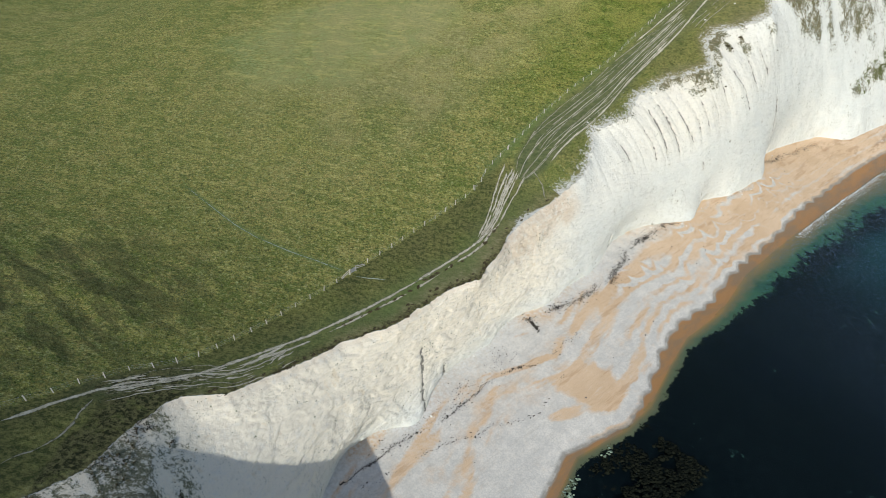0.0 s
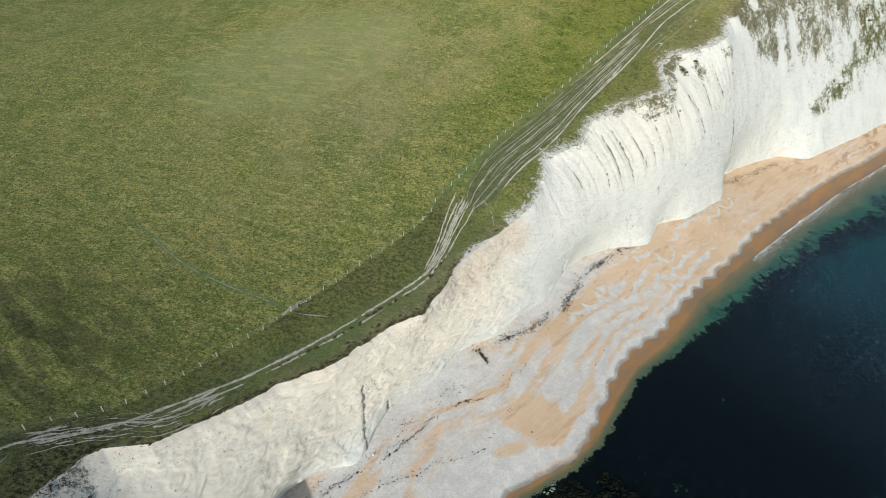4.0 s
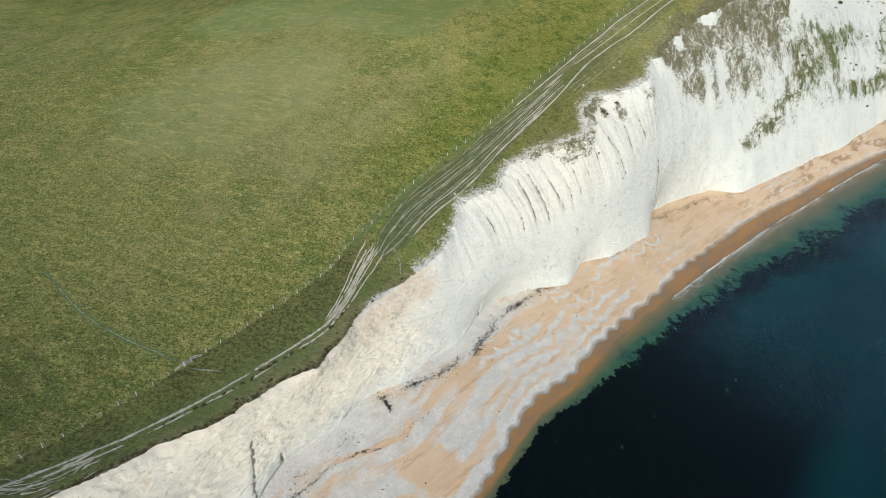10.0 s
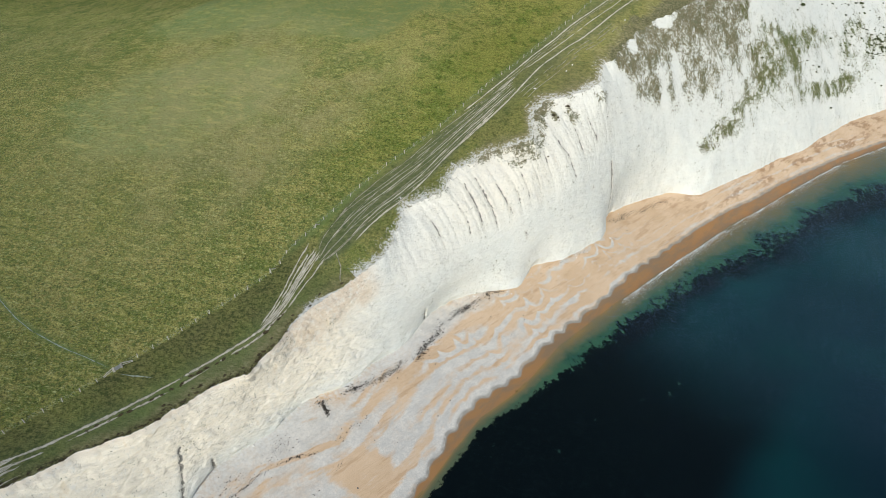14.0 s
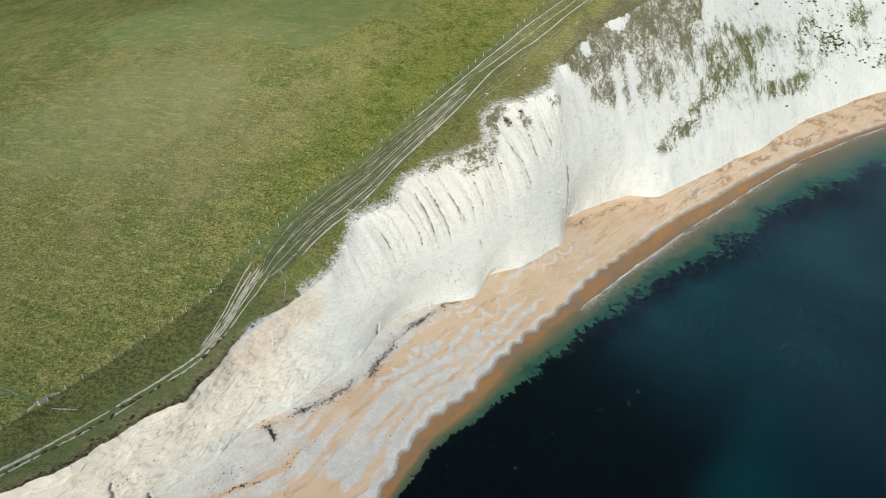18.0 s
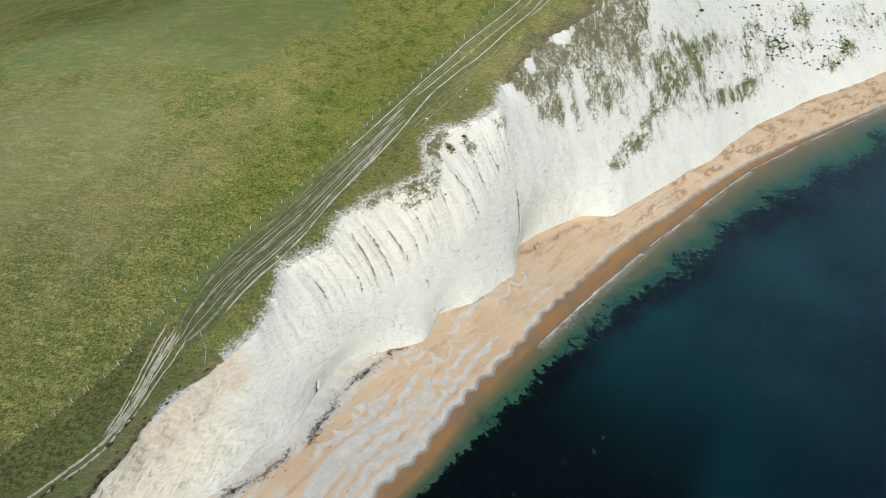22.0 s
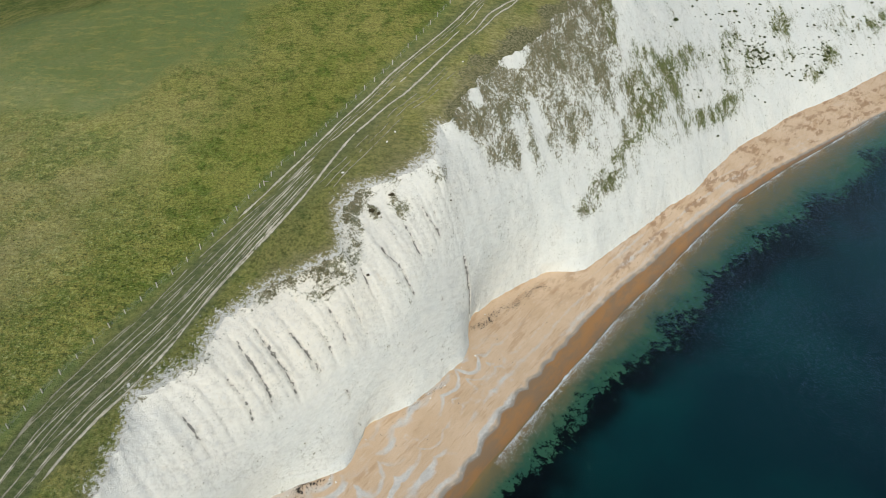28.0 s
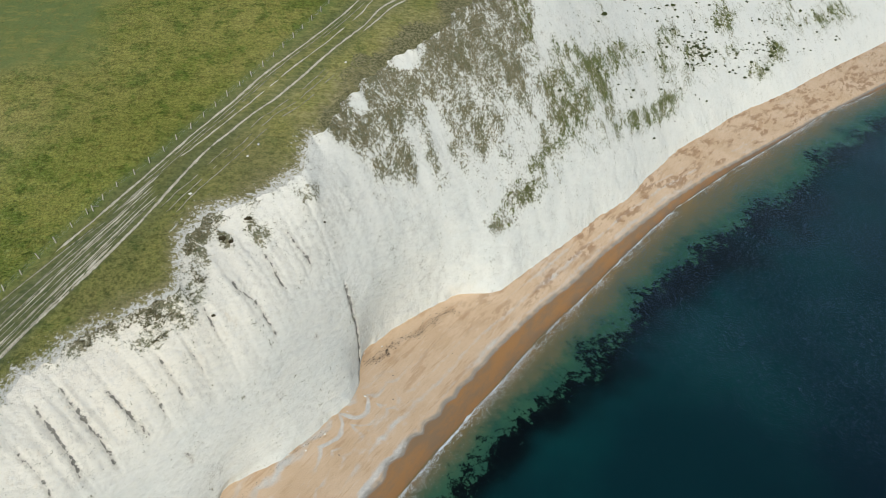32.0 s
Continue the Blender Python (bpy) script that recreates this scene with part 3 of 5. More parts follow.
FIELD_LINE = ((-59.9, 127.1), (-44.5, 112.6), (-33.4, 105.6), (-25.9, 102.2), (-20.2, 99.5))
PATH_SPUR = ((-17.4, 98), (-10.7, 97.5), (-7.8, 97.3))
PATH_NORTH = ((49.5, 163.5), (56.7, 170.6), (67.4, 181.6), (73, 187.9), (78.7, 194.7), (84.6, 200), (90.2, 204.3), (95.6, 208), (100.2, 212), (107.5, 218.4), (115.3, 224.8), (120.4, 230), (126, 234), (132, 238.1), (150, 256))
PATH_MIDDLE = ((66, 186.5), (75.1, 195.1), (81.3, 200.1), (89, 206.4), (98.4, 214.2), (106.9, 221), (114.8, 227.9), (121, 235))
PATH_UNDER = ((72, 183.5), (83.2, 194.1), (91.9, 201.6), (99.5, 206.9), (106.7, 213.4))
PATH_FORK = ((115, 223.3), (119.2, 226.9), (123.5, 230.7), (127.7, 233.5), (134, 239))
PATH_FENCE = ((55.9, 179.9), (62.7, 186), (72.9, 195.5), (80, 202.2), (86.7, 207.9), (92.7, 213.5), (97.2, 217), (104.4, 222.7), (110.2, 227.5), (117.2, 234.2), (123, 239.6), (142, 258))
PATH_LOOP = ((21.9, 134.4), (23.6, 129.7), (23.7, 125.5), (24.7, 124.4))
WRACK_MAIN = ((-18.1, 64.4), (-14.9, 66.9), (-10.1, 71.7), (-5, 75.4), (0.4, 78.7), (5, 83.6), (11.2, 90), (16.2, 92.7), (21.3, 95.1), (27.2, 101.1))
WRACK_LOW = ((-14.6, 63.9), (-6.9, 69), (1.5, 73.8), (10.3, 78.3), (18.5, 81.7), (25.8, 92.2))
WRACK_HIGH = ((18.9, 106.2), (23.2, 109.1), (27.4, 111), (35.2, 116.7), (40.1, 120.4), (46.5, 129.7), (51.2, 136.5), (59, 142.6), (65.9, 147.3))
FAN_LEFT = ((17.8, 132.3), (18.3, 137.8), (24.6, 149.2), (38.2, 162.1), (53.6, 176.5), (63.7, 185.3), (70.8, 192.5))
FAN_RIGHT = ((19.2, 129.9), (24.4, 134.3), (33, 145.2), (45.5, 157.4), (56.4, 170.5), (68.3, 183.4), (72.8, 187.5))
WRACK_NORTH = ((105.5, 180.9), (111.5, 185.8), (115.8, 187.6), (121.4, 191.2), (128.7, 194.6))
# cracks: along the coast and up the face at both ends, width, depth
CRACKS = ((50.4, -0.02, 54.2, 0.60, 0.4, 0.35), (58.8, 0.0, 58.8, 0.22, 0.4, 0.7), (197.6, 0.0, 197.3, 0.52, 0.3, 0.45), (197.7, 0.0, 197.7, 0.07, 0.7, 0.6), (121.5, 0.0, 121.5, 0.16, 0.4, 1.2),
          (147.8, 0.57, 148.3, 0.93, 0.35, 1.0), (143.3, 0.64, 144.3, 0.94, 0.35, 1.0), (153.5, 0.60, 152.4, 0.85, 0.35, 1.4), (139.2, 0.64, 139.6, 0.9, 0.3, 0.8),
          (179.2, 0.57, 176.8, 0.85, 0.25, 0.9), (184.6, 0.68, 184.0, 0.85, 0.25, 0.8), (191.6, 0.69, 190.2, 0.88, 0.22, 0.6),
          (157.4, 0.34, 157.0, 0.44, 0.3, 0.7), (186.9, 0.41, 186.6, 0.46, 0.25, 0.6))
# gullies in the upper face, by their distance along the coast
TURF = ((-34, 198, 38, 26), (28, 238, 34, 22), (-20, 250, 40, 20), (40, 250, 30, 14))
GULLIES = (126, 130.5, 135, 139.3, 143.8, 148.2, 153, 157.0, 160.5, 165, 170, 174, 178.4, 184.4, 191, 196.5, 203)
# scrub on the face: along the coast, up the face, its reach in both, how thick
SCRUB = ((288, 0.50, 15, 0.16, 1.0), (305, 0.47, 16, 0.10, 0.95), (320, 0.49, 12, 0.06, 0.9), (274, 0.42, 10, 0.10, 0.8), (340, 0.21, 18, 0.06, 1.25), (322, 0.24, 9, 0.06, 1.1),
         (265, 0.50, 16, 0.20, 0.5), (345, 0.34, 28, 0.14, 0.42), (300, 0.30, 16, 0.10, 0.45))
SCRUB_FAR = ((364, 0.46, 14, 0.05, 0.8), (378, 0.36, 12, 0.05, 0.7), (408, 0.42, 12, 0.06, 0.9), (415, 0.15, 9, 0.05, 1.0), (433, 0.20, 10, 0.06, 1.1), (392, 0.28, 18, 0.08, 0.5), (478, 0.25, 16, 0.08, 0.8), (455, 0.35, 18, 0.07, 0.6), (510, 0.25, 20, 0.08, 0.6))
SCRUB_NEAR = ((256, 0.30, 9, 0.07, 1.08), (264, 0.37, 6, 0.05, 0.9), (247, 0.27, 7, 0.06, 0.95), (180, 0.98, 4, 0.03, 0.9), (180.6, 0.93, 1.3, 0.03, 1.0),
              (175, 0.95, 2.0, 0.05, 0.8), (164, 0.94, 6, 0.07, 0.9), (172, 0.93, 3, 0.05, 0.8), (186, 0.9, 2, 0.08, 0.7), (198, 0.93, 3, 0.04, 0.5), (156, 0.98, 4, 0.03, 0.7))
# lower limit of the dry scrub below the rim: along the coast, up the face
DRY_LOW = ((207, 1.05), (211, 0.85), (214, 0.72), (217, 0.62), (228, 0.56), (231, 0.50), (238, 0.56), (243, 0.48), (250, 0.45), (258, 0.48), (266, 0.52), (276, 0.60), (286, 0.70), (294, 1.0))

S = np.concatenate([np.arange(-160, -30, 3.0), np.arange(-30, 240, 0.31), np.arange(240, 470, 0.5), np.arange(470, 700, 2.0), np.arange(700, 1400, 14.0)])
NS = len(S)
edge_xy = by_coast(CLIFF_EDGE, S)
foot_xy = by_coast(CLIFF_FOOT, S)
shore_xy = by_coast(SHORE, S)
drop_xy = by_coast(WEED_LINE, S)
# ragged rim and foot
near = smooth(-40, -20, S) * smooth(540, 420, S)
rag = near * (0.9 * fbm(S / 4.0, S * 0, 4, 21) + 0.45 * fbm(S / 0.9, S * 0, 3, 22)) * (0.6 + 0.6 * smooth(105, 130, S)) + near * smooth(112, 130, S) * (0.8 * fbm(S / 6.5, S * 0, 3, 24) + 0.5 * fbm(S / 1.6, S * 0, 3, 25))
core_xy = edge_xy
edge_xy = edge_xy + np.outer(rag, INLAND)
foot_xy = foot_xy + np.outer(near * 0.45 * fbm(S / 2.5, S * 0, 4, 23), INLAND)
berm_xy = by_coast(BERM, S)
edge_z = down_height(edge_xy[:, 0], edge_xy[:, 1])


def eased(line, reach):
    """The line's inland offset, smoothed along the coast."""
    even = np.arange(S[0], S[-1], 0.8)
    off = np.interp(even, S, line @ INLAND)
    k = np.exp(-(np.arange(-110, 111) * 0.8 / reach) ** 2)
    off = np.convolve(np.pad(off, 110, "edge"), k / k.sum(), "valid")
    return np.interp(S, even, off)


# the foot turns its corners in a curve
foot_xy = foot_xy + np.outer(near * (eased(foot_xy, 3.2) - foot_xy @ INLAND), INLAND)
foot_xy = foot_xy + np.outer(near * 0.35 * fbm(S / 1.8, S * 0, 4, 26), INLAND)
beach_top, beach_low = eased(foot_xy, 16.0), eased(shore_xy, 10.0)


def beach_height(s, n):
    """Height of the open beach at a distance along the coast and inland."""
    lo, hi = np.interp(s, S, beach_low), np.interp(s, S, beach_top)
    t = np.clip((n - lo) / np.maximum(hi - lo, 1.0), 0, 1.35)
    return 4.9 * t ** 1.25 + 0.35 * np.sin(np.minimum(t, 1) * math.pi)


foot_z = beach_height(S, foot_xy @ INLAND)


def sheet(name, xyz, material, attributes=(), label="", kind="structure"):
    """A quad sheet from an array of rows x columns x 3, with a value per point for each named attribute."""
    rows, cols = xyz.shape[:2]
    mesh = bpy.data.meshes.new(name)
    idx = np.arange(rows * cols).reshape(rows, cols)
    quads = np.stack([idx[:-1, :-1], idx[:-1, 1:], idx[1:, 1:], idx[1:, :-1]], -1).reshape(-1, 4)
    mesh.vertices.add(rows * cols)
    mesh.vertices.foreach_set("co", xyz.reshape(-1).astype(np.float32))
    mesh.loops.add(quads.size)
    mesh.loops.foreach_set("vertex_index", quads.reshape(-1).astype(np.int32))
    mesh.polygons.add(len(quads))
    mesh.polygons.foreach_set("loop_start", np.arange(0, quads.size, 4, dtype=np.int32))
    mesh.polygons.foreach_set("use_smooth", np.ones(len(quads), dtype=bool))
    mesh.update(calc_edges=True)
    for key, values in attributes:
        layer = mesh.attributes.new(key, "FLOAT", "POINT")
        layer.data.foreach_set("value", np.asarray(values, np.float32).reshape(-1))
    mesh.materials.append(material)
    ob = new(name, mesh)
    return tagged(ob, label, "", "", kind)


def line_distance(x, y, points):
    """Distance in plan from each x, y to a broken line."""
    pts = curve(points)
    best = np.full(x.shape, 1e9)
    for (ax, ay), (bx, by) in zip(pts[:-1], pts[1:]):
        dx, dy = bx - ax, by - ay
        t = np.clip(((x - ax) * dx + (y - ay) * dy) / (dx * dx + dy * dy + 1e-9), 0, 1)
        best = np.minimum(best, (x - ax - t * dx) ** 2 + (y - ay - t * dy) ** 2)
    return np.sqrt(best)


# grass downs, from the rim of the cliff to the far horizon
R = np.concatenate([np.arange(0, 8, 0.4), np.arange(8, 60, 0.7), np.arange(60, 200, 1.9), np.arange(200, 420, 6.0), np.geomspace(430, 3500, 16)])
gx = edge_xy[None, :, 0] + R[:, None] * INLAND[0]
gy = edge_xy[None, :, 1] + R[:, None] * INLAND[1]
gz = down_height(gx, gy)
gs = np.broadcast_to(S, gx.shape)
gr = np.broadcast_to(R[:, None], gx.shape)
fence_d = line_distance(gx, gy, FENCE)
fence_side = np.sign(gr - np.interp(gs, curve(FENCE) @ ALONG, curve(FENCE) @ INLAND) + np.interp(gs, S, edge_xy @ INLAND))
inside = fence_side > 0
tussock = np.where(inside, 1.0, 0.45) * smooth(205, 120, gs + 0.25 * gr) + 0.25
smooth_turf = 0.0
for cx, cy, rx, ry in TURF:
    d = np.hypot((gx - cx) / rx, (gy - cy) / ry) + 0.35 * fbm(gx / 14, gy / 10, 4, 32)
    smooth_turf = np.maximum(smooth_turf, smooth(1.15, 0.75, d))
smooth_turf = inside * smooth_turf
verge = np.where(inside, 0.0, 1.0) * np.maximum(smooth(112, 92, gs), 0.65 * smooth(104, 122, gs) * smooth(210, 192, gs)) * smooth(0.6, 2.5, gr)
rim = np.exp(-gr / 3.0) * 0.9 + 0.55 * smooth(120, 190, gs) * np.exp(-gr / 9.0) + 0.35 * np.where(inside, 0, 1) * bell(gs, 70, 30)
rag_lip = 1 + 0.8 * fbm(gs / 7, gr / 6, 4, 36)
lip = np.exp(-gr / np.where(gs > 104, 5.6 * np.maximum(rag_lip, 0.15), 0.35)) * np.where(gs > 104, 0.82, 0.75) * smooth(216, 204, gs) + bell(gs, 92, 6) * np.exp(-gr / 3.5) * 0.9
short_green = 0.7 * np.exp(-(fence_d / 1.3) ** 2) * smooth(92, 100, gs) * np.where(gs < 125, 1, 0.5) + 0.8 * np.exp(-(line_distance(gx, gy, FIELD_LINE) / 0.6) ** 2)
short_green = np.clip(short_green + 0.7 * np.where(inside, 0, 1) * bell(gs, 62, 34) * smooth(11, 4, gr) * smooth(0.0, 1.5, gr), 0, 1)
fan_l, fan_r = curve(FAN_LEFT), curve(FAN_RIGHT)
g_in = gx * INLAND[0] + gy * INLAND[1]
worn = smooth(-1.5, 0.5, g_in - np.interp(gs, fan_r @ ALONG, fan_r @ INLAND)) * smooth(1.5, -0.5, g_in - np.interp(gs, fan_l @ ALONG, fan_l @ INLAND))
worn = worn * smooth(97, 103, gs) * smooth(184, 174, gs)
braid = bell(line_distance(gx, gy, PATH_BRAID), 0, 2.6) * smooth(24, 12, gs)
north_d = np.minimum(line_distance(gx, gy, PATH_NORTH), line_distance(gx, gy, PATH_FENCE))
worn = np.maximum(np.maximum(worn, braid), 0.75 * np.exp(-(north_d / 2.4) ** 2) * smooth(160, 180, gs))
heath = smooth(-0.8, 0.8, np.minimum(2 + 1.2 * (gs + 7), 7.5) + 1.2 * fbm(gs / 3, gr / 3, 3, 37) - gr) * smooth(17, 11, gs)
scrubby = smooth(205, 212, gs) * smooth(300, 285, gs) * smooth(7, -1.5, gr + 5 * fbm(gs / 6, gr / 6, 4, 39))
fringe = smooth(1.9, 0.3, gr + 1.3 * fbm(gs / 2.2, gr / 2, 4, 34)) * smooth(10, 18, gs) * smooth(106, 92, gs)
heath = np.maximum(heath, 0.85 * fringe)
heath = np.maximum(heath, 1.3 * braid * smooth(-0.35, 0.1, fbm(gs / 4, gr / 0.9, 3, 38)))
fence_side_d = np.where(inside, fence_d, 0)
dry = np.where(inside, 1, 0) * bell(gs, 118, 48) * smooth(10, 30, fence_side_d) * smooth(120, 75, fence_side_d)
dry = np.maximum(dry, np.where(inside, 0, 1) * 0.9 * smooth(172, 198, gs) * smooth(320, 290, gs))
meadow = np.where(inside, 1, 0) * smooth(30, 5, fence_side_d + 10 * fbm(gx / 16, gy / 16, 3, 35)) * smooth(105, 140, gs) * smooth(220, 175, gs)
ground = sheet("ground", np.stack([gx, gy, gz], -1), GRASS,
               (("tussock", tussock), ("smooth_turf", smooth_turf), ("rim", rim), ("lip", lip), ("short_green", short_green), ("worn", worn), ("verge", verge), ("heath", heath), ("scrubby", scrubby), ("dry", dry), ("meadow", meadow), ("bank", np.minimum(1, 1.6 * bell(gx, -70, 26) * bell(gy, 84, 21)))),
               "rough green and straw-coloured downland turf above the chalk cliff")

# chalk cliff, from foot to rim
NV = 200
V = np.linspace(0, 1, NV)[:, None]
cs = np.broadcast_to(S, (NV, NS))
cv = np.broadcast_to(V, (NV, NS))
# near-vertical below, laid back above; the rim's and the foot's bends die out towards mid-height
lean = 1.5 + 2.2 * smooth(85, 128, cs) - 0.7 * smooth(176, 204, cs) - 1.6 * smooth(188, 250, cs)
even = 0.14 + 0.25 * smooth(188, 255, cs)
prof = (1 - even) * cv ** lean + even * cv

core_n, foot_n, rim_off = core_xy @ INLAND, foot_xy @ INLAND, (edge_xy - core_xy) @ INLAND
soft_e, soft_f = eased(core_xy, 30.0), eased(foot_xy, 22.0)
face_n = soft_f * (1 - prof) + soft_e * prof
mid_e, mid_f = eased(core_xy, 6.0), eased(foot_xy, 6.0)
face_n = face_n + (mid_e - soft_e) * smooth(0.5, 1.0, cv) ** 1.7 + (core_n - mid_e) * smooth(0.78, 1.0, cv) ** 1.5 + rim_off * cv ** 22
face_n = face_n + (mid_f - soft_f) * smooth(0.40, 0.0, cv) + (foot_n - mid_f) * smooth(0.08, 0.0, cv)
px = cs * ALONG[0] + face_n * INLAND[0]
py = cs * ALONG[1] + face_n * INLAND[1]
pz = foot_z * (1 - cv) + edge_z * cv
pin = smooth(0, 0.06, cv) * smooth(1.0, 0.94, cv) * near
height_scale = (edge_z - foot_z)[None, :]
# buttresses and gullies
warp = cs - 0.8 * (cv - 0.75) + 0.5 * fbm(cs / 3, cv * 9, 3, 41)
gully_at = np.interp(warp, GULLIES, np.arange(len(GULLIES)))
flute_amt = smooth(122, 134, cs) * smooth(206, 196, cs) * smooth(0.50, 0.72, cv) * smooth(1.01, 0.95, cv) * (0.7 + 0.5 * fbm(cs / 9, cv * 2, 2, 48)) * (1 - 0.35 * smooth(158, 170, cs))
spacing = np.interp(warp, GULLIES[:-1], np.diff(GULLIES))
gully_d = np.abs(gully_at - np.round(gully_at)) * spacing
strong = smooth(-0.5, 0.5, value_noise(np.round(gully_at) * 3.7, 0 * cs, 91)) * 0.6 + 0.4
groove = -np.exp(-gully_d / 0.35) * (0.10 + 0.31 * strong)
rib = 0.16 * np.sqrt(np.clip(2 * gully_d / spacing, 0, 1)) - 0.1
up_m = cv * height_scale


def ridged(x, y, octaves, seed, gain=0.55):
    """Sharp crests from 0 to 1."""
    total, amp, norm = 0.0, 1.0, 0.0
    for k in range(octaves):
        total = total + amp * (1 - np.abs(value_noise(x * 2 ** k + 7.7 * k, y * 2 ** k - 3.3 * k, seed + k)))
        norm += amp
        amp *= gain
    return total / norm


rill = smooth(0.72, 0.98, ridged(cs / 2.1 + 0.2 * fbm(cs / 3, cv * 8, 2, 95), up_m / 11, 2, 96))
rill_amt = smooth(112, 128, cs) * smooth(0.42, 0.7, cv) * (0.4 + 0.6 * smooth(215, 200, cs))
spur = np.abs(np.sin(math.pi * (cs + 5 * cv + 9 * fbm(cs / 22, cv * 2, 3, 43)) / 12.0)) ** 0.8 - 0.6
spur_amt = smooth(205, 235, cs) * smooth(0.1, 0.5, cv)
out = (groove + rib) * flute_amt - 0.09 * rill * rill_amt + 0.10 * spur * spur_amt
out = out + 0.25 * fbm(cs / 14, up_m / 14, 3, 44) + 0.3 * smooth(205, 225, cs) * fbm(cs / 6, up_m / 9, 3, 50)
# crags and blocky joints on the western face, thin dipping beds everywhere, fresh scars
west = smooth(118, 92, cs)
out = out + west * (0.7 * ridged(cs / 8 + 0.10 * up_m, up_m / 5.0, 4, 45, 0.55) - 0.1 * smooth(0.8, 0.97, ridged(cs / 6 - 0.25 * up_m, up_m / 7, 3, 99)) + 0.16 * np.round(2.2 * fbm(cs / 4.5 + 0.1 * up_m, up_m / 3.0, 3, 56)))
out = out + (0.05 + 0.06 * west) * fbm(cs / 2.2, up_m / 1.1, 4, 42, 0.7) - 0.10 * smooth(0.80, 0.97, ridged(cs / 4.5 + 0.35 * up_m, up_m / 3.2, 3, 46))
out = out + 0.05 * np.round(1.6 * fbm(cs / 4, up_m / 1.6, 3, 98)) * smooth(0.05, 0.2, cv)
# scree apron and slumped blocks at the foot
out = out + 0.5 * smooth(0.22, 0.04, cv) * np.maximum(fbm(cs / 5, cv * 6, 3, 49), -0.1)
# distance to the nearest gully or crack, for its painted shade
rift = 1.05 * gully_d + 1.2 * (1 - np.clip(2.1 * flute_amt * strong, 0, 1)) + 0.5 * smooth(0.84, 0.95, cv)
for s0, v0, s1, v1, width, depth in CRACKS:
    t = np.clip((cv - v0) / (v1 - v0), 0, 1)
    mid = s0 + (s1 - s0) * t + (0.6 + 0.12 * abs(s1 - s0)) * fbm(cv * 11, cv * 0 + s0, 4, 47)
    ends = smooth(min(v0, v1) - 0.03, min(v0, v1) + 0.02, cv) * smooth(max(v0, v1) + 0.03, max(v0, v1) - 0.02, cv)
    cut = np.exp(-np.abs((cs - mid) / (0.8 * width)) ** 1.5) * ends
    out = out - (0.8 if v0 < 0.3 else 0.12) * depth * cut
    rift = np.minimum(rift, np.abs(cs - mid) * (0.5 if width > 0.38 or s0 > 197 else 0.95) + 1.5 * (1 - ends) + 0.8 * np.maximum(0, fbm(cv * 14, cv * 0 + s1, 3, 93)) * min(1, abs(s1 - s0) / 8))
out = out * smooth(-2, 8, cs)
# the headland's spur that shades the recess behind it
out = out + 9.0 * bell(cs, 0, 6.0) * smooth(0.0, 0.3, cv) * smooth(1.0, 0.75, cv) + 25.0 * bell(cs, -4, 6.0) * smooth(0.0, 0.2, cv)
out = out * pin
px = px - out * INLAND[0]
py = py - out * INLAND[1]
cream = smooth(112, 88, cs) * smooth(-0.1, 0.5, cv) + 0.6 * bell(cs, 155, 40) * smooth(0.42, 0.8, cv)
veg = np.zeros_like(cs)
for s0, v0, ds, dv, thick in SCRUB + SCRUB_FAR + SCRUB_NEAR:
    veg = np.maximum(veg, thick * smooth(1.5, 0.4, np.hypot((cs - s0) / ds, (cv - v0) / dv)))
dry_low = np.array(DRY_LOW)
veg = np.maximum(veg, 1.05 * smooth(-0.05, 0.13, cv - np.interp(cs, dry_low[:, 0], dry_low[:, 1]) + 0.06 * fbm(cs / 2.5, cv * 3, 3, 58)) * smooth(206, 211, cs) * smooth(298, 282, cs))
lush = smooth(268, 284, cs + 60 * (0.5 - cv) * smooth(235, 255, cs)) * (1 - bell(cs, 395, 25) * bell(cv, 0.6, 0.2))
veg = (0.49 + 0.04 * smooth(286, 270, cs) + 0.12 * smooth(0.72, 0.92, cv) * smooth(296, 282, cs)) * np.minimum(veg, 1.22) + 0.36 * fbm((cs - 0.2 * up_m) / 2.6, up_m / 2.8, 5, 53, 0.7) * smooth(0.05, 0.4, veg)
veg = veg + (0.10 + 0.35 * fbm(cs / 9, up_m / 9, 3, 94)) * smooth(246, 268, cs) * smooth(0.85, 0.65, cv) * smooth(0.12, 0.28, cv)
veg = veg + (0.5 + 1.1 * fbm(cs / 5, up_m / 6, 4, 92)) * smooth(12, 4, cs) * smooth(0.3, 0.6, cv) + 0.3 * smooth(120, 130, cs) * smooth(0.95, 1.0, cv) * smooth(215, 205, cs)
veg = veg - 1.0 * bell(cs, 219.4, 1.9) * bell(cv, 0.97, 0.035) - 1.0 * bell(cs - 8 * (cv - 0.72), 236.6, 2.2) * bell(cv, 0.71, 0.09) - 1.0 * bell(cs, 236, 3.5) * bell(cv, 0.98, 0.03) - 0.7 * bell(cs, 229, 1.6) * bell(cv, 0.7, 0.1)
soil = 0.95 * smooth(76, 86, cs) * smooth(112, 104, cs) * smooth(0.62, 0.86, cv + 0.12 * fbm(cs / 4, cv * 5, 3, 55)) + 0.35 * smooth(125, 60, cs) * smooth(0.93, 0.99, cv)
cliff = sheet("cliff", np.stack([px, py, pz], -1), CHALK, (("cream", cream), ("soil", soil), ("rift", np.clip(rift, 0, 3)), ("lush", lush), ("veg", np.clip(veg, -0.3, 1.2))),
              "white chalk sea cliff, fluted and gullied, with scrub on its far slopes")

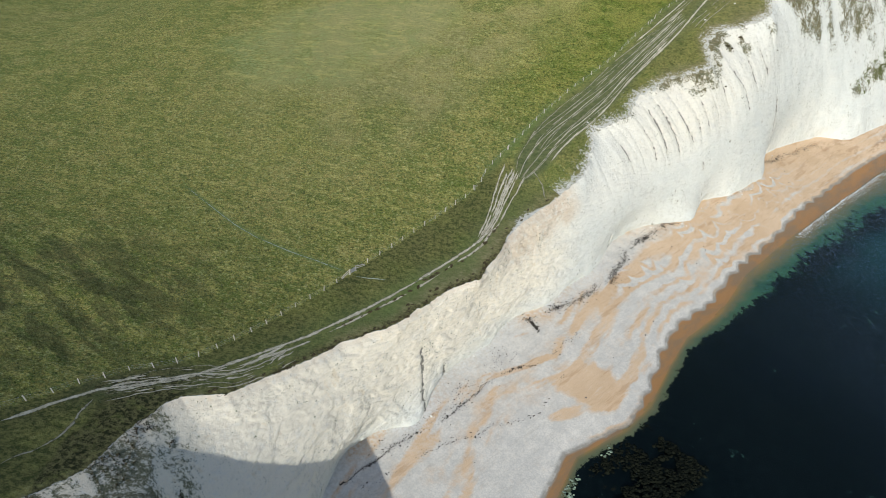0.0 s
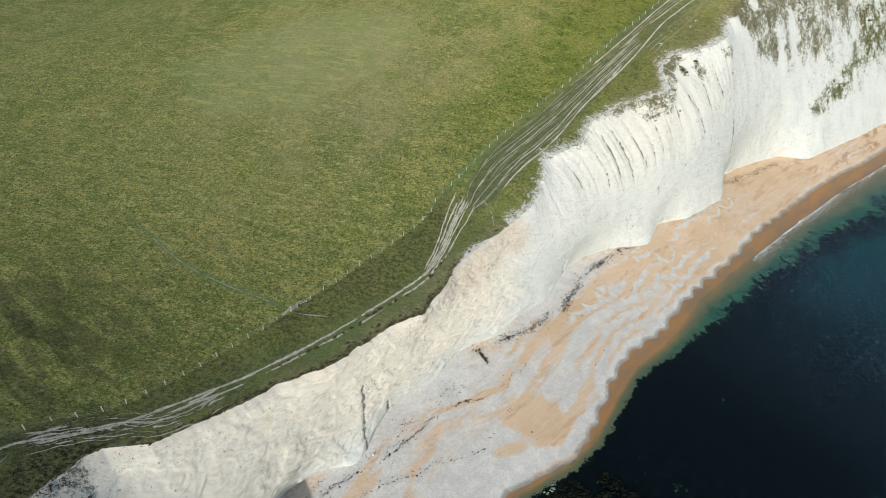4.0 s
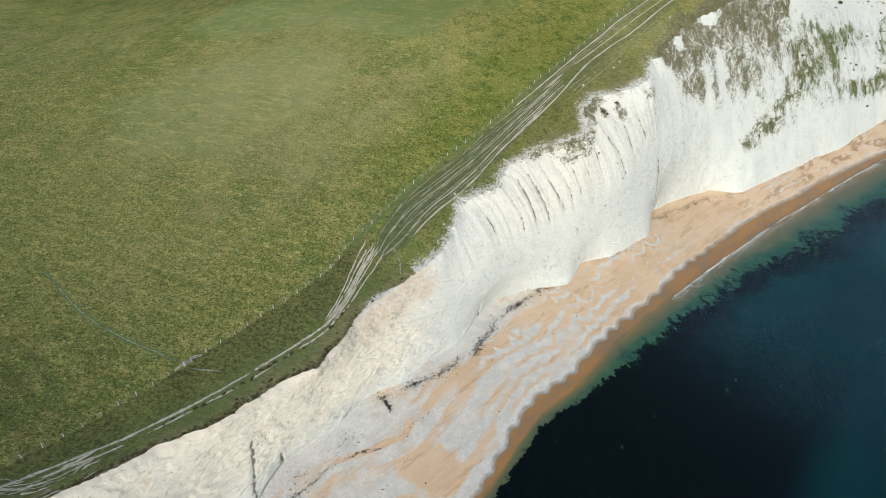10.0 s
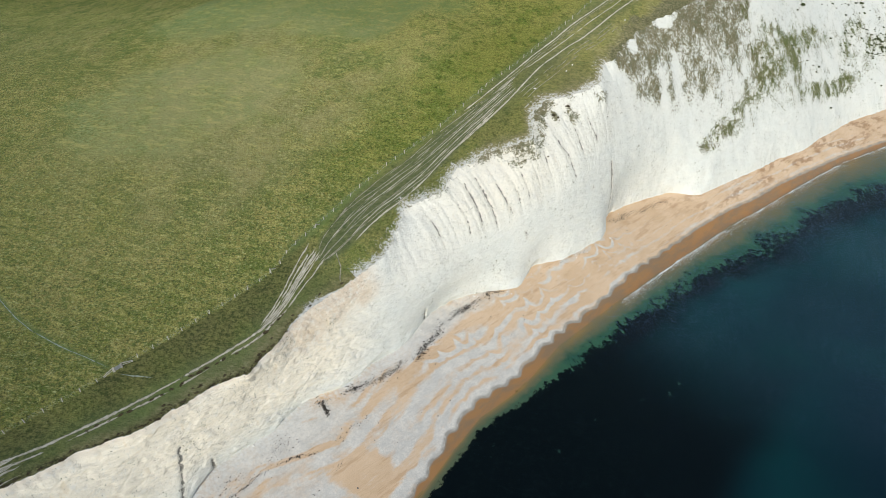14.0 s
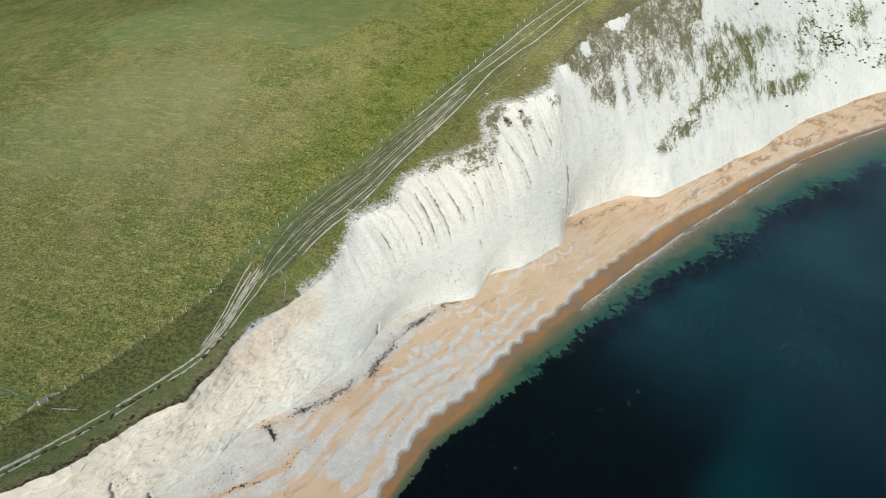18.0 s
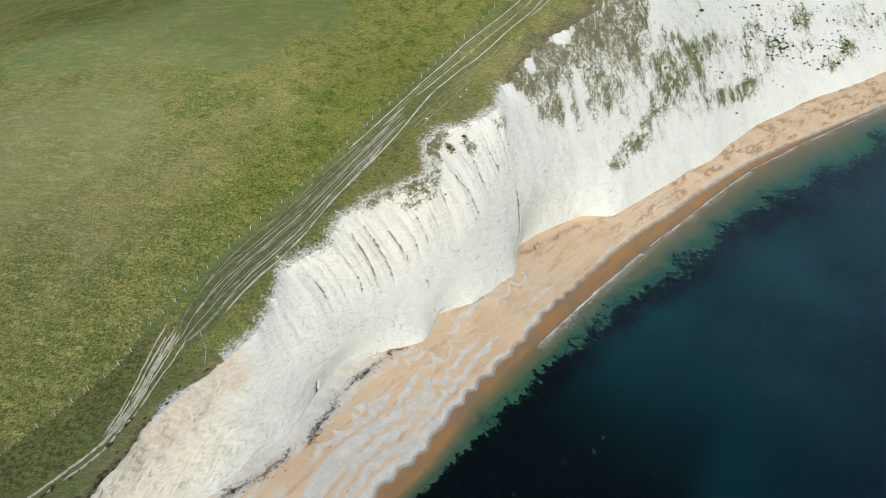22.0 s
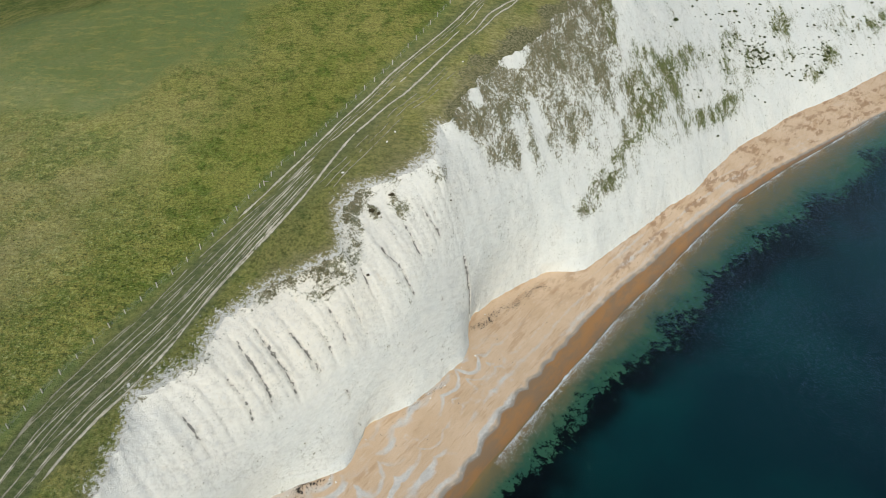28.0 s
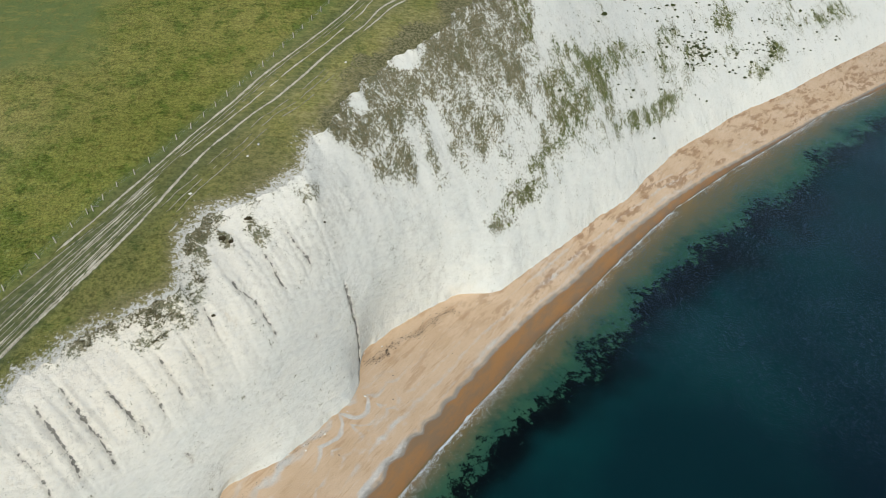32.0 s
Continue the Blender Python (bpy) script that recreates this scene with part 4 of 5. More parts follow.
# beach and sea bed
NB = 76
B = np.linspace(0, 1, NB)[:, None]
bx = foot_xy[None, :, 0] * (1 - B) + shore_xy[None, :, 0] * B
by = foot_xy[None, :, 1] * (1 - B) + shore_xy[None, :, 1] * B
bz = beach_height(np.broadcast_to(S, bx.shape), bx * INLAND[0] + by * INLAND[1])
bz = bz * np.minimum(1, 6 * (1 - B)) + 0.05 * fbm(bx / 3, by / 3, 3, 61) * np.sin(B * math.pi)
bz[0] = foot_z
OUT = np.concatenate([np.arange(0.6, 24, 0.6), np.arange(24, 90, 2.5), np.geomspace(92, 3800, 26)])[:, None]
ox = shore_xy[None, :, 0] - OUT * INLAND[0]
oy = shore_xy[None, :, 1] - OUT * INLAND[1]
oz = -0.13 * np.minimum(OUT, 30) - 0.03 * np.clip(OUT - 30, 0, 200) + 0 * ox
ax, ay, az = np.vstack([bx, ox]), np.vstack([by, oy]), np.vstack([bz, oz])
asea = np.vstack([np.zeros_like(bx), OUT + 0 * ox])
afrac = np.vstack([B + 0 * bx, 1 + 0 * ox])
as_ = np.broadcast_to(S, ax.shape)
width = np.linalg.norm(shore_xy - foot_xy, axis=1)[None, :]
from_foot = afrac * width
# how far inland of the dry shingle's edge, scalloped into cusps
cusps = (smooth(70, 105, S) * smooth(225, 180, S) * 0.55 * (1 + 0.6 * fbm(S / 12, S * 0, 2, 7)) + 0.12)[None, :]
phase = as_ / 6.6 * 2 * math.pi + 6.5 * fbm(as_ / 21, as_ * 0, 3, 3)
to_berm = ax * INLAND[0] + ay * INLAND[1] - (berm_xy @ INLAND)[None, :]
scallop = cusps * (1 - 1.6 * np.abs(np.sin(phase / 2)) ** 1.5)
up = to_berm + scallop * np.exp(-np.maximum(to_berm, 0) / 9.0)
wet = np.clip(0.5 - up / 6.0, 0, 1.2)
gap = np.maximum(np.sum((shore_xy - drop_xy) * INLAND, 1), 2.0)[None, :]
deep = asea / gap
# where deep water's tint and dimming are painted on the bed
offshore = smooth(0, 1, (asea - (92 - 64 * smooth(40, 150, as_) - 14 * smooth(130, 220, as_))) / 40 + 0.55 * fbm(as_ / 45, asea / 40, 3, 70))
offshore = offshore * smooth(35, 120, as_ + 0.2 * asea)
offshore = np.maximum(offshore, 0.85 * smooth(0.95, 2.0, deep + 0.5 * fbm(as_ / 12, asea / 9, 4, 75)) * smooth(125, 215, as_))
depth_dim = smooth(42, 82, asea + 10 * fbm(as_ / 40, asea / 40, 3, 77)) + 0.6 * smooth(310, 400, as_) * smooth(15, 40, asea)
# swirls and stripes of sand in the shingle
band = fbm(as_ / 22 + 0.05 * up, up / 7.0, 4, 63)
chev = smooth(96, 122, as_) * smooth(206, 184, as_) * smooth(23, 15, up)
swing = (np.abs(np.sin(phase / 2 + 0.35 * smooth(3, 12, up) + 0.8 * fbm(as_ / 16, up / 7, 2, 65))) ** 0.8 * 2 - 1) * (0.5 + 1.5 * smooth(1, 9, up))
bent = up + 0.75 * swing * (0.7 + 0.9 * fbm(as_ / 11, up / 6, 2, 72)) + 2.2 * fbm(as_ / 10, up / 5, 5, 66)
shingle = 0.92 * smooth(178, 120, as_ + 18 * fbm(as_ / 40, up / 20, 2, 64)) + 0.34 * band
shingle = shingle - 0.95 * smooth(0.1, 0.5, bell((ax - 31) * 0.62 + (ay - 90) * 0.78, 0, 5.5) * bell(0.78 * (ax - 31) - 0.62 * (ay - 90), 0, 6.5) + 0.35 * fbm(as_ / 7, up / 2.2, 5, 62))
shingle = shingle - 0.6 * bell(as_, 88, 5) * bell(from_foot, 2.5, 2.5) - 0.85 * smooth(90, 110, as_) * bell(from_foot, 8.5, 2.2 + 0.8 * fbm(as_ / 8, as_ * 0, 3, 60)) * smooth(165, 140, as_)
shingle = shingle - 0.65 * bell(as_, 58, 26) * bell(from_foot - 12, 0, 3.0) * smooth(-0.2, 0.3, fbm(as_ / 8, up / 3, 4, 67))
shingle = shingle + chev * (1.1 * (0.55 + 1.2 * fbm(as_ / 9, up / 4, 3, 73)) * np.sin(bent * 1.7 + 1.5 * fbm(as_ / 12, up / 6, 3, 59)) + 0.05)
streak = fbm(as_ / 16 + up / 22, up / 2.6, 5, 74)
shingle = shingle - 0.75 * smooth(0.12, 0.42, streak) * smooth(150, 120, as_)
calm = up + 0.3 * swing * smooth(230, 190, as_) + 0.9 * fbm(as_ / 14, up / 6, 4, 76)
line = bell(calm, 4.6, 0.55) + 0.8 * bell(calm, 1.5, 0.6) + 0.7 * bell(calm, 7.4, 0.4) + 0.5 * bell(calm, 11.5, 0.35)
shingle = shingle + 0.65 * smooth(160, 190, as_) * line * smooth(460, 260, as_) * (0.8 + 0.5 * fbm(as_ / 6, up / 2, 3, 68))
rubble = np.exp(-from_foot / 2.5) * smooth(140, 90, as_)
stain = smooth(205, 260, as_) * smooth(-0.15, 0.25, fbm(as_ / 9, up / 2.6, 4, 69)) * smooth(1.0, 3.0, up)
sea_clear = 0.35 + 0.65 * smooth(85, 150, as_)
kelp = smooth(75, 45, as_) * smooth(2, 8, asea)
holes = smooth(60, 20, asea)
shingle = np.clip(shingle, -0.4, 1.0)
beach = sheet("beach", np.stack([ax, ay, az], -1), BEACH, (("shingle", shingle), ("wet", wet), ("deep", deep), ("rubble", rubble), ("stain", stain), ("clear", sea_clear), ("kelp", kelp), ("holes", holes), ("offshore", offshore), ("depth_dim", np.clip(depth_dim, 0, 1))),
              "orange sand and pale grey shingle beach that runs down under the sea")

# sea surface
OW = np.concatenate([np.arange(-3, 30, 3.0), np.geomspace(33, 3900, 30)])[:, None]
SW = S[::6]
sw = shore_xy[::6]
wx = sw[None, :, 0] - OW * INLAND[0]
wy = sw[None, :, 1] - OW * INLAND[1]
ruffle = 0.05 + 0.95 * smooth(95, 175, np.broadcast_to(SW, wx.shape) + 0.5 * OW)
sea = sheet("water", np.stack([wx, wy, 0 * wx], -1), WATER, (("ruffle", ruffle),), "clear blue-green sea, dark over weed beds")

# ---- building helpers ----
rng = np.random.default_rng(11)


def mesh_of(name, verts, faces, material, flat=True):
    mesh = bpy.data.meshes.new(name)
    mesh.from_pydata([tuple(v) for v in verts], [], [tuple(q) for q in faces])
    mesh.materials.append(material)
    if not flat:
        mesh.polygons.foreach_set("use_smooth", np.ones(len(mesh.polygons), dtype=bool))
    return mesh


def part(name, mesh, parent, m=None, label=""):
    ob = new(name, mesh)
    ob.parent = parent
    if m is not None:
        ob.matrix_basis = m
    if label:
        ob["label"] = label
    return ob


def big_mesh(name, verts, tris, material):
    """A joined mesh from arrays of points and triangles."""
    mesh = bpy.data.meshes.new(name)
    mesh.vertices.add(len(verts))
    mesh.vertices.foreach_set("co", np.asarray(verts, np.float32).reshape(-1))
    tris = np.asarray(tris, np.int32)
    mesh.loops.add(tris.size)
    mesh.loops.foreach_set("vertex_index", tris.reshape(-1))
    mesh.polygons.add(len(tris))
    mesh.polygons.foreach_set("loop_start", np.arange(0, tris.size, 3, dtype=np.int32))
    mesh.update(calc_edges=True)
    mesh.materials.append(material)
    return mesh


def dense(points, step):
    """A smooth line through points, at even steps."""
    pts = curve(points)
    fine = []
    for i in range(len(pts) - 1):
        p0, p1, p2, p3 = pts[max(i - 1, 0)], pts[i], pts[i + 1], pts[min(i + 2, len(pts) - 1)]
        for t in np.linspace(0, 1, 12, endpoint=False):
            fine.append(0.5 * (2 * p1 + (p2 - p0) * t + (2 * p0 - 5 * p1 + 4 * p2 - p3) * t * t + (3 * p1 - p0 - 3 * p2 + p3) * t ** 3))
    fine.append(pts[-1])
    fine = np.array(fine)
    run = np.r_[0, np.cumsum(np.linalg.norm(np.diff(fine, axis=0), axis=1))]
    at = np.arange(0, run[-1], step)
    return np.stack([np.interp(at, run, fine[:, 0]), np.interp(at, run, fine[:, 1])], 1)


def ground_z(x, y):
    return down_height(np.asarray(x), np.asarray(y))


# ---- trodden paths over the turf ----
def path_strip(points, width, seed, sway=0.25, label="narrow path worn to pale chalk through the turf", gaps=0.0, surface=None):
    line = dense(points, 0.35)
    n = len(line)
    tangent = np.gradient(line, axis=0)
    tangent /= np.linalg.norm(tangent, axis=1)[:, None] + 1e-9
    side = np.stack([-tangent[:, 1], tangent[:, 0]], 1)
    u = np.arange(n) * 0.35
    line = line + side * (sway * fbm(u / 3.0, u * 0 + seed, 3, seed))[:, None]
    w = width * (1 + 0.35 * fbm(u / 3.0, u * 0, 3, seed + 5))
    if gaps:
        w = w * smooth(-gaps - 0.08, -gaps + 0.12, fbm(u / 4.0, u * 0, 3, seed + 9))
    w = w * np.minimum(1, np.minimum(np.arange(n), np.arange(n)[::-1]) / 6)
    rows, wear = [], []
    faint = 0.12 * fbm(u / 7.0, u * 0, 3, seed + 31)
    for k, f in enumerate((-1.0, -0.6, -0.2, 0.2, 0.6, 1.0)):
        q = line + side * (w * f)[:, None]
        z = ground_z(q[:, 0], q[:, 1]) + 0.05
        rows.append(np.column_stack([q, z]))
        wear.append(1 - abs(f) + faint)
    return sheet("path", np.array(rows), surface or PATHM, (("wear", np.array(wear)),), label)


path_strip(PATH_WEST, 0.6, 101, 0.15)
path_strip([(x + 0.3, y - 1.6) for x, y in PATH_WEST[5:12]], 0.5, 103, 0.3, gaps=0.1)
path_strip(PATH_BRAID, 0.45, 105, 0.5)
path_strip([(x + 0.6, y - 0.9) for x, y in PATH_BRAID], 0.45, 107, 0.5, gaps=0.05)
path_strip([(x - 0.8, y + 1.1) for x, y in PATH_BRAID], 0.4, 109, 0.5, gaps=0.1)
path_strip([(x + 1.0, y - 2.0) for x, y in PATH_BRAID[:4]], 0.34, 110, 0.5, gaps=0.1)
path_strip(PATH_LOW, 0.4, 111, 0.4, gaps=0.15, surface=TRACKM)
path_strip(PATH_SPUR, 0.3, 113, gaps=0.2, surface=WETCHALK)
for k, (dx, dy) in enumerate(((0.3, -0.45), (1.2, -1.5), (-0.4, 0.5), (-1.2, 1.7), (1.5, -2.6), (-0.1, -0.1))):
    path_strip([(x + dx, y + dy) for x, y in PATH_BRAID], 0.2, 201 + 3 * k, 0.9, "thin braided track through dark scrub", gaps=0.3, surface=(TRACKM if k % 2 else PATHM))
path_strip(PATH_LOOP, 0.34, 115, surface=TRACKM)
path_strip(FIELD_LINE, 0.24, 116, 0.1, "thin green track pressed through the long grass", surface=WETCHALK)
path_strip(PATH_NORTH, 0.45, 117, 0.12)
path_strip(PATH_FORK, 0.4, 118, 0.2)
path_strip(PATH_FENCE, 0.4, 119, 0.12)
path_strip(PATH_MIDDLE, 0.3, 121, 0.2, gaps=0.4)
for k, (dx, dy) in enumerate(((0.5, -0.6), (1.0, -1.1))):
    path_strip([(x + dx, y + dy) for x, y in PATH_FENCE[1:]], 0.24, 181 + 4 * k, 0.15, "faint overgrown track worn through the turf", gaps=0.3, surface=TRACKM)
for k, (dx, dy) in enumerate(((0.0, 0.0), (0.9, -1.0), (-0.8, 0.9))):
    path_strip([(x + dx, y + dy) for x, y in PATH_UNDER], 0.24, 191 + 4 * k, 0.3, "faint overgrown track worn through the turf", gaps=0.15, surface=TRACKM)
# the fan of parallel walkers' tracks beside the fence
fl, fr = dense(FAN_LEFT, 0.5), dense(FAN_RIGHT, 0.5)
for k in range(13):
    f = (k + 0.35 * math.sin(k * 5)) / 12
    grid = np.linspace(0, 1, 16)
    a = np.stack([np.interp(grid, np.linspace(0, 1, len(fl)), fl[:, j]) for j in (0, 1)], 1)
    b_ = np.stack([np.interp(grid, np.linspace(0, 1, len(fr)), fr[:, j]) for j in (0, 1)], 1)
    bulge = f + 0.05 * np.sin(grid * 7 + k * 2.1) + 0.03 * np.sin(grid * 17 + k * 4.3)
    pts = a + (b_ - a) * bulge[:, None]
    wide = 0.40 if k == 12 else (0.28, 0.21, 0.25)[k % 3]
    path_strip(pts[(0 if k % 3 else 2):(16 if k % 4 else 14)], wide, 131 + 3 * k, 0.08, "one of many parallel walkers' tracks worn through the turf", gaps=(0.25 if k < 4 else 0.6), surface=(PATHM if k in (5, 9, 12) else TRACKM))
# tracks that join at the bend below the fan
for k, (dx, dy) in enumerate(((-0.9, 0.9), (0.8, -0.6), (1.7, -1.6), (-1.7, 1.7), (0.4, -0.2), (-0.4, 0.5))):
    path_strip([(x + dx * (0.3 + 0.35 * i), y + dy * (0.3 + 0.35 * i)) for i, (x, y) in enumerate(PATH_WEST[10:])], 0.34, 171 + k, 0.25, gaps=0.5)
# bare chalky scar in the far field
scar = []
for i in range(14):
    a = i / 14 * 2 * math.pi
    scar.append((math.cos(a) * 3.2 * rng.uniform(0.7, 1.2), math.sin(a) * 1.6 * rng.uniform(0.7, 1.2)))
scar_v = [(-143.4, 228.0, float(ground_z(-143.4, 228.0)) + 0.1)] + [(-143.4 + x, 228.0 + y, float(ground_z(-143.4 + x, 228.0 + y)) + 0.06) for x, y in scar]
tagged(new("trim", mesh_of("bare_scar", scar_v, [(0, 1 + i, 1 + (i + 1) % 14) for i in range(14)], PATHM)), "bare pale scar worn in the grass field", "", "", "structure")


# ---- fence of timber posts and wire ----
def post_mesh(height, thick):
    bm = bmesh.new()
    rings = []
    for z, k in ((-0.3, 1.0), (height - 0.05, 0.96), (height, 0.72)):
        ring = []
        for i in range(8):
            a = i / 8 * 2 * math.pi + 0.39
            ring.append(bm.verts.new((math.cos(a) * thick * k * (1.08 if i % 2 else 1), math.sin(a) * thick * k, z + (0.02 if z == height and i < 4 else 0))))
        rings.append(ring)
    for lo, hi in zip(rings[:-1], rings[1:]):
        for i in range(8):
            bm.faces.new((lo[i], lo[(i + 1) % 8], hi[(i + 1) % 8], hi[i]))
    bm.faces.new(rings[-1])
    mesh = bpy.data.meshes.new("post")
    bm.to_mesh(mesh)
    bm.free()
    mesh.materials.append(POST)
    return mesh


def bar_mesh(name, a, b_, radius, material, sides=6):
    a, b_ = Vector(a), Vector(b_)
    axis = (b_ - a).normalized()
    x = axis.orthogonal().normalized()
    y = axis.cross(x)
    v, fcs = [], []
    for end in (a, b_):
        for i in range(sides):
            t = i / sides * 2 * math.pi
            v.append(end + x * math.cos(t) * radius + y * math.sin(t) * radius)
    for i in range(sides):
        fcs.append((i, (i + 1) % sides, sides + (i + 1) % sides, sides + i))
    fcs += [tuple(range(sides))[::-1], tuple(range(sides, 2 * sides))]
    return mesh_of(name, v, fcs, material)


GATE = (-18.1, 99.1)
fence = tagged(new("fence"), "weathered timber post and wire stock fence along the cliff path", "fence")
post_meshes = [post_mesh(1.02 + 0.08 * k, 0.075 + 0.008 * k) for k in range(3)]
fence_line = dense(FENCE, 0.05)
run = np.r_[0, np.cumsum(np.linalg.norm(np.diff(fence_line, axis=0), axis=1))]
gate_at = run[np.argmin(np.hypot(fence_line[:, 0] - GATE[0], fence_line[:, 1] - GATE[1]))]
spots = np.concatenate([gate_at - 1.0 - np.arange(0, gate_at - 2, 3.35)[::-1], gate_at + 1.0 + np.arange(0, run[-1] - gate_at - 2, 3.35)])
heads = []
for i, at in enumerate(spots):
    x, y = np.interp(at, run, fence_line[:, 0]), np.interp(at, run, fence_line[:, 1])
    x, y = x + rng.normal(0, 0.06), y + rng.normal(0, 0.06)
    z = float(ground_z(x, y))
    part("post", post_meshes[i % 3], fence, pose(x, y, z, rng.normal(0, 3.5), rng.normal(0, 3.5), rng.uniform(0, 360)))
    heads.append((x, y, z, at))
for level in (0.25, 0.55, 0.95):
    for side in (0, 1):
        stretch = [h for h in heads if (h[3] > gate_at) == bool(side)]
        v, fcs = [], []
        for k, (x, y, z, a0) in enumerate(stretch):
            d = stretch[min(k + 1, len(stretch) - 1)], stretch[max(k - 1, 0)]
            d = Vector((d[0][0] - d[1][0], d[0][1] - d[1][1], 0)).normalized()
            sx, sz = Vector((-d.y, d.x, 0)) * 0.009, Vector((0, 0, 0.009))
            p0 = Vector((x, y, z + level))
            v += [p0 + sx, p0 + sz, p0 - sx]
        for k in range(0, 3 * (len(stretch) - 1), 3):
            for i in range(3):
                j = (i + 1) % 3
                fcs.append((k + i, k + j, k + 3 + j, k + 3 + i))
        part("wire", mesh_of("wire", v, fcs, STEEL), fence, None, "thin galvanised fence wire")

# walkers' gate with wing rails
gate_dir = math.degrees(math.atan2(27.8, 25.7))
gate = tagged(new("gate"), "small galvanised walkers' gate between stout timber posts", "gate")
gate.matrix_basis = pose(GATE[0], GATE[1], float(ground_z(*GATE)), 0, 0, gate_dir)
stout = post_mesh(1.3, 0.12)
part("gate_post", stout, gate, pose(-0.75, 0, 0))
part("gate_post", stout, gate, pose(0.75, 0, 0, 0, 0, 40))
leaf = part("gate_leaf", bar_mesh("gate_leaf", (-0.62, 0, 1.12), (0.62, 0, 1.12), 0.03, STEEL), gate, None, "grey steel gate leaf of horizontal bars")
for z in (0.2, 0.38, 0.56, 0.74, 0.93):
    part("bar", bar_mesh("bar", (-0.62, 0, z), (0.62, 0, z), 0.022, STEEL), leaf)
for x in (-0.62, 0.62):
    part("upright", bar_mesh("upright", (x, 0, 0.18), (x, 0, 1.13), 0.028, STEEL), leaf)
part("brace", bar_mesh("brace", (-0.6, 0.01, 0.2), (0.6, 0.01, 1.1), 0.02, STEEL), leaf)
for s0, s1, zz in ((-0.8, -3.0, 0.5), (0.8, 3.0, 0.5)):
    part("wing_rail", bar_mesh("wing_rail", (s0, 0.1, 1.15), (s1, -0.1, zz), 0.075, POST), gate, None, "pale sloping timber wing rail")
    part("wing_rail", bar_mesh("wing_rail", (s0, 0.1, 0.65), (s1, -0.1, zz - 0.3), 0.06, POST), gate)
part("panel", mesh_of("panel", [(-0.55, -0.03, 0.25), (0.55, -0.03, 0.25), (0.55, -0.03, 1.05), (-0.55, -0.03, 1.05), (-0.55, -0.015, 0.25), (0.55, -0.015, 0.25), (0.55, -0.015, 1.05), (-0.55, -0.015, 1.05)],
      [(0, 1, 2, 3), (7, 6, 5, 4), (0, 4, 5, 1), (1, 5, 6, 2), (2, 6, 7, 3), (3, 7, 4, 0)], STEEL), leaf, None, "fine grey mesh panel")

# straining struts at the bends
for x, y, turn in ((7.3, 127.2, 48), (16.5, 141.2, 50), (61.4, 187.0, 44)):
    st = tagged(new("fence_strut"), "pale slanting timber strut bracing the wire fence", "fence strut", "fence struts")
    st.matrix_basis = pose(x, y, float(ground_z(x, y)), 0, 0, turn)
    part("strut", bar_mesh("strut", (0, 0, 1.0), (1.9, 0.05, 0.02), 0.07, POST), st)
    part("stake", post_mesh(1.15, 0.095), st, pose(0, 0, 0))


# ---- leaves, tussocks, scrub ----
def tufts(centres, size, material, name, blades=5, spread=0.9, up=0.9, normals=None):
    """Many small clumps of leaf blades as one joined mesh."""
    n = len(centres)
    size = np.broadcast_to(size, n)
    k = blades
    base = np.repeat(centres, k, 0)
    sz = np.repeat(size, k)
    ang = rng.uniform(0, 2 * math.pi, n * k)
    off = np.column_stack([np.cos(ang), np.sin(ang), np.zeros(n * k)]) * (sz * spread * rng.uniform(0.1, 0.6, n * k))[:, None]
    lean = np.column_stack([np.cos(ang), np.sin(ang), np.zeros(n * k)]) * (sz * rng.uniform(0.1, 0.6, n * k))[:, None]
    tip = np.column_stack([np.zeros(n * k), np.zeros(n * k), sz * up * rng.uniform(0.6, 1.2, n * k)]) + lean
    cross = np.column_stack([-np.sin(ang), np.cos(ang), np.zeros(n * k)]) * (sz * rng.uniform(0.22, 0.42, n * k))[:, None]
    a = base + off - cross
    b2 = base + off + cross
    c2 = base + off + tip + cross * 0.35
    d2 = base + off + tip - cross * 0.35
    verts = np.stack([a, b2, c2, d2], 1).reshape(-1, 3)
    i = np.arange(n * k) * 4
    tris = np.concatenate([np.stack([i, i + 1, i + 2], 1), np.stack([i, i + 2, i + 3], 1)])
    return big_mesh(name, verts, tris, material)


def on_cliff(s, v):
    """Points on the cliff's mesh at a distance along the coast and a share of its height."""
    j = np.clip(np.searchsorted(S, s), 1, NS - 1)
    t = (s - S[j - 1]) / (S[j] - S[j - 1])
    i = np.clip((v * (NV - 1)).astype(int), 0, NV - 2)
    r = v * (NV - 1) - i
    res = []
    for arr in (px, py, pz):
        lo = arr[i, j - 1] * (1 - t) + arr[i, j] * t
        hi = arr[i + 1, j - 1] * (1 - t) + arr[i + 1, j] * t
        res.append(lo * (1 - r) + hi * r)
    return np.stack(res, 1)


def veg_at(s, v):
    j = np.clip(np.searchsorted(S, s), 0, NS - 1)
    i = np.clip((v * (NV - 1)).astype(int), 0, NV - 1)
    return veg[i, j]


def scrub_patch(lo, hi, count, material, size, label, vmin=0.04, vmax=1.0):
    s = rng.uniform(lo, hi, count * 6)
    v = rng.uniform(vmin, vmax, count * 6)
    f = veg_at(s, v) + 0.35 * fbm(s / 1.3, v * 45, 4, 71)
    keep = f > 0.57
    s, v = s[keep][:count], v[keep][:count]
    if len(s) < 4:
        return
    p3 = on_cliff(s, v)
    tagged(new("scrub", tufts(p3, rng.uniform(size * 0.5, size * 1.35, len(s)), material, "scrub")), label, "scrub", "", "stuff")


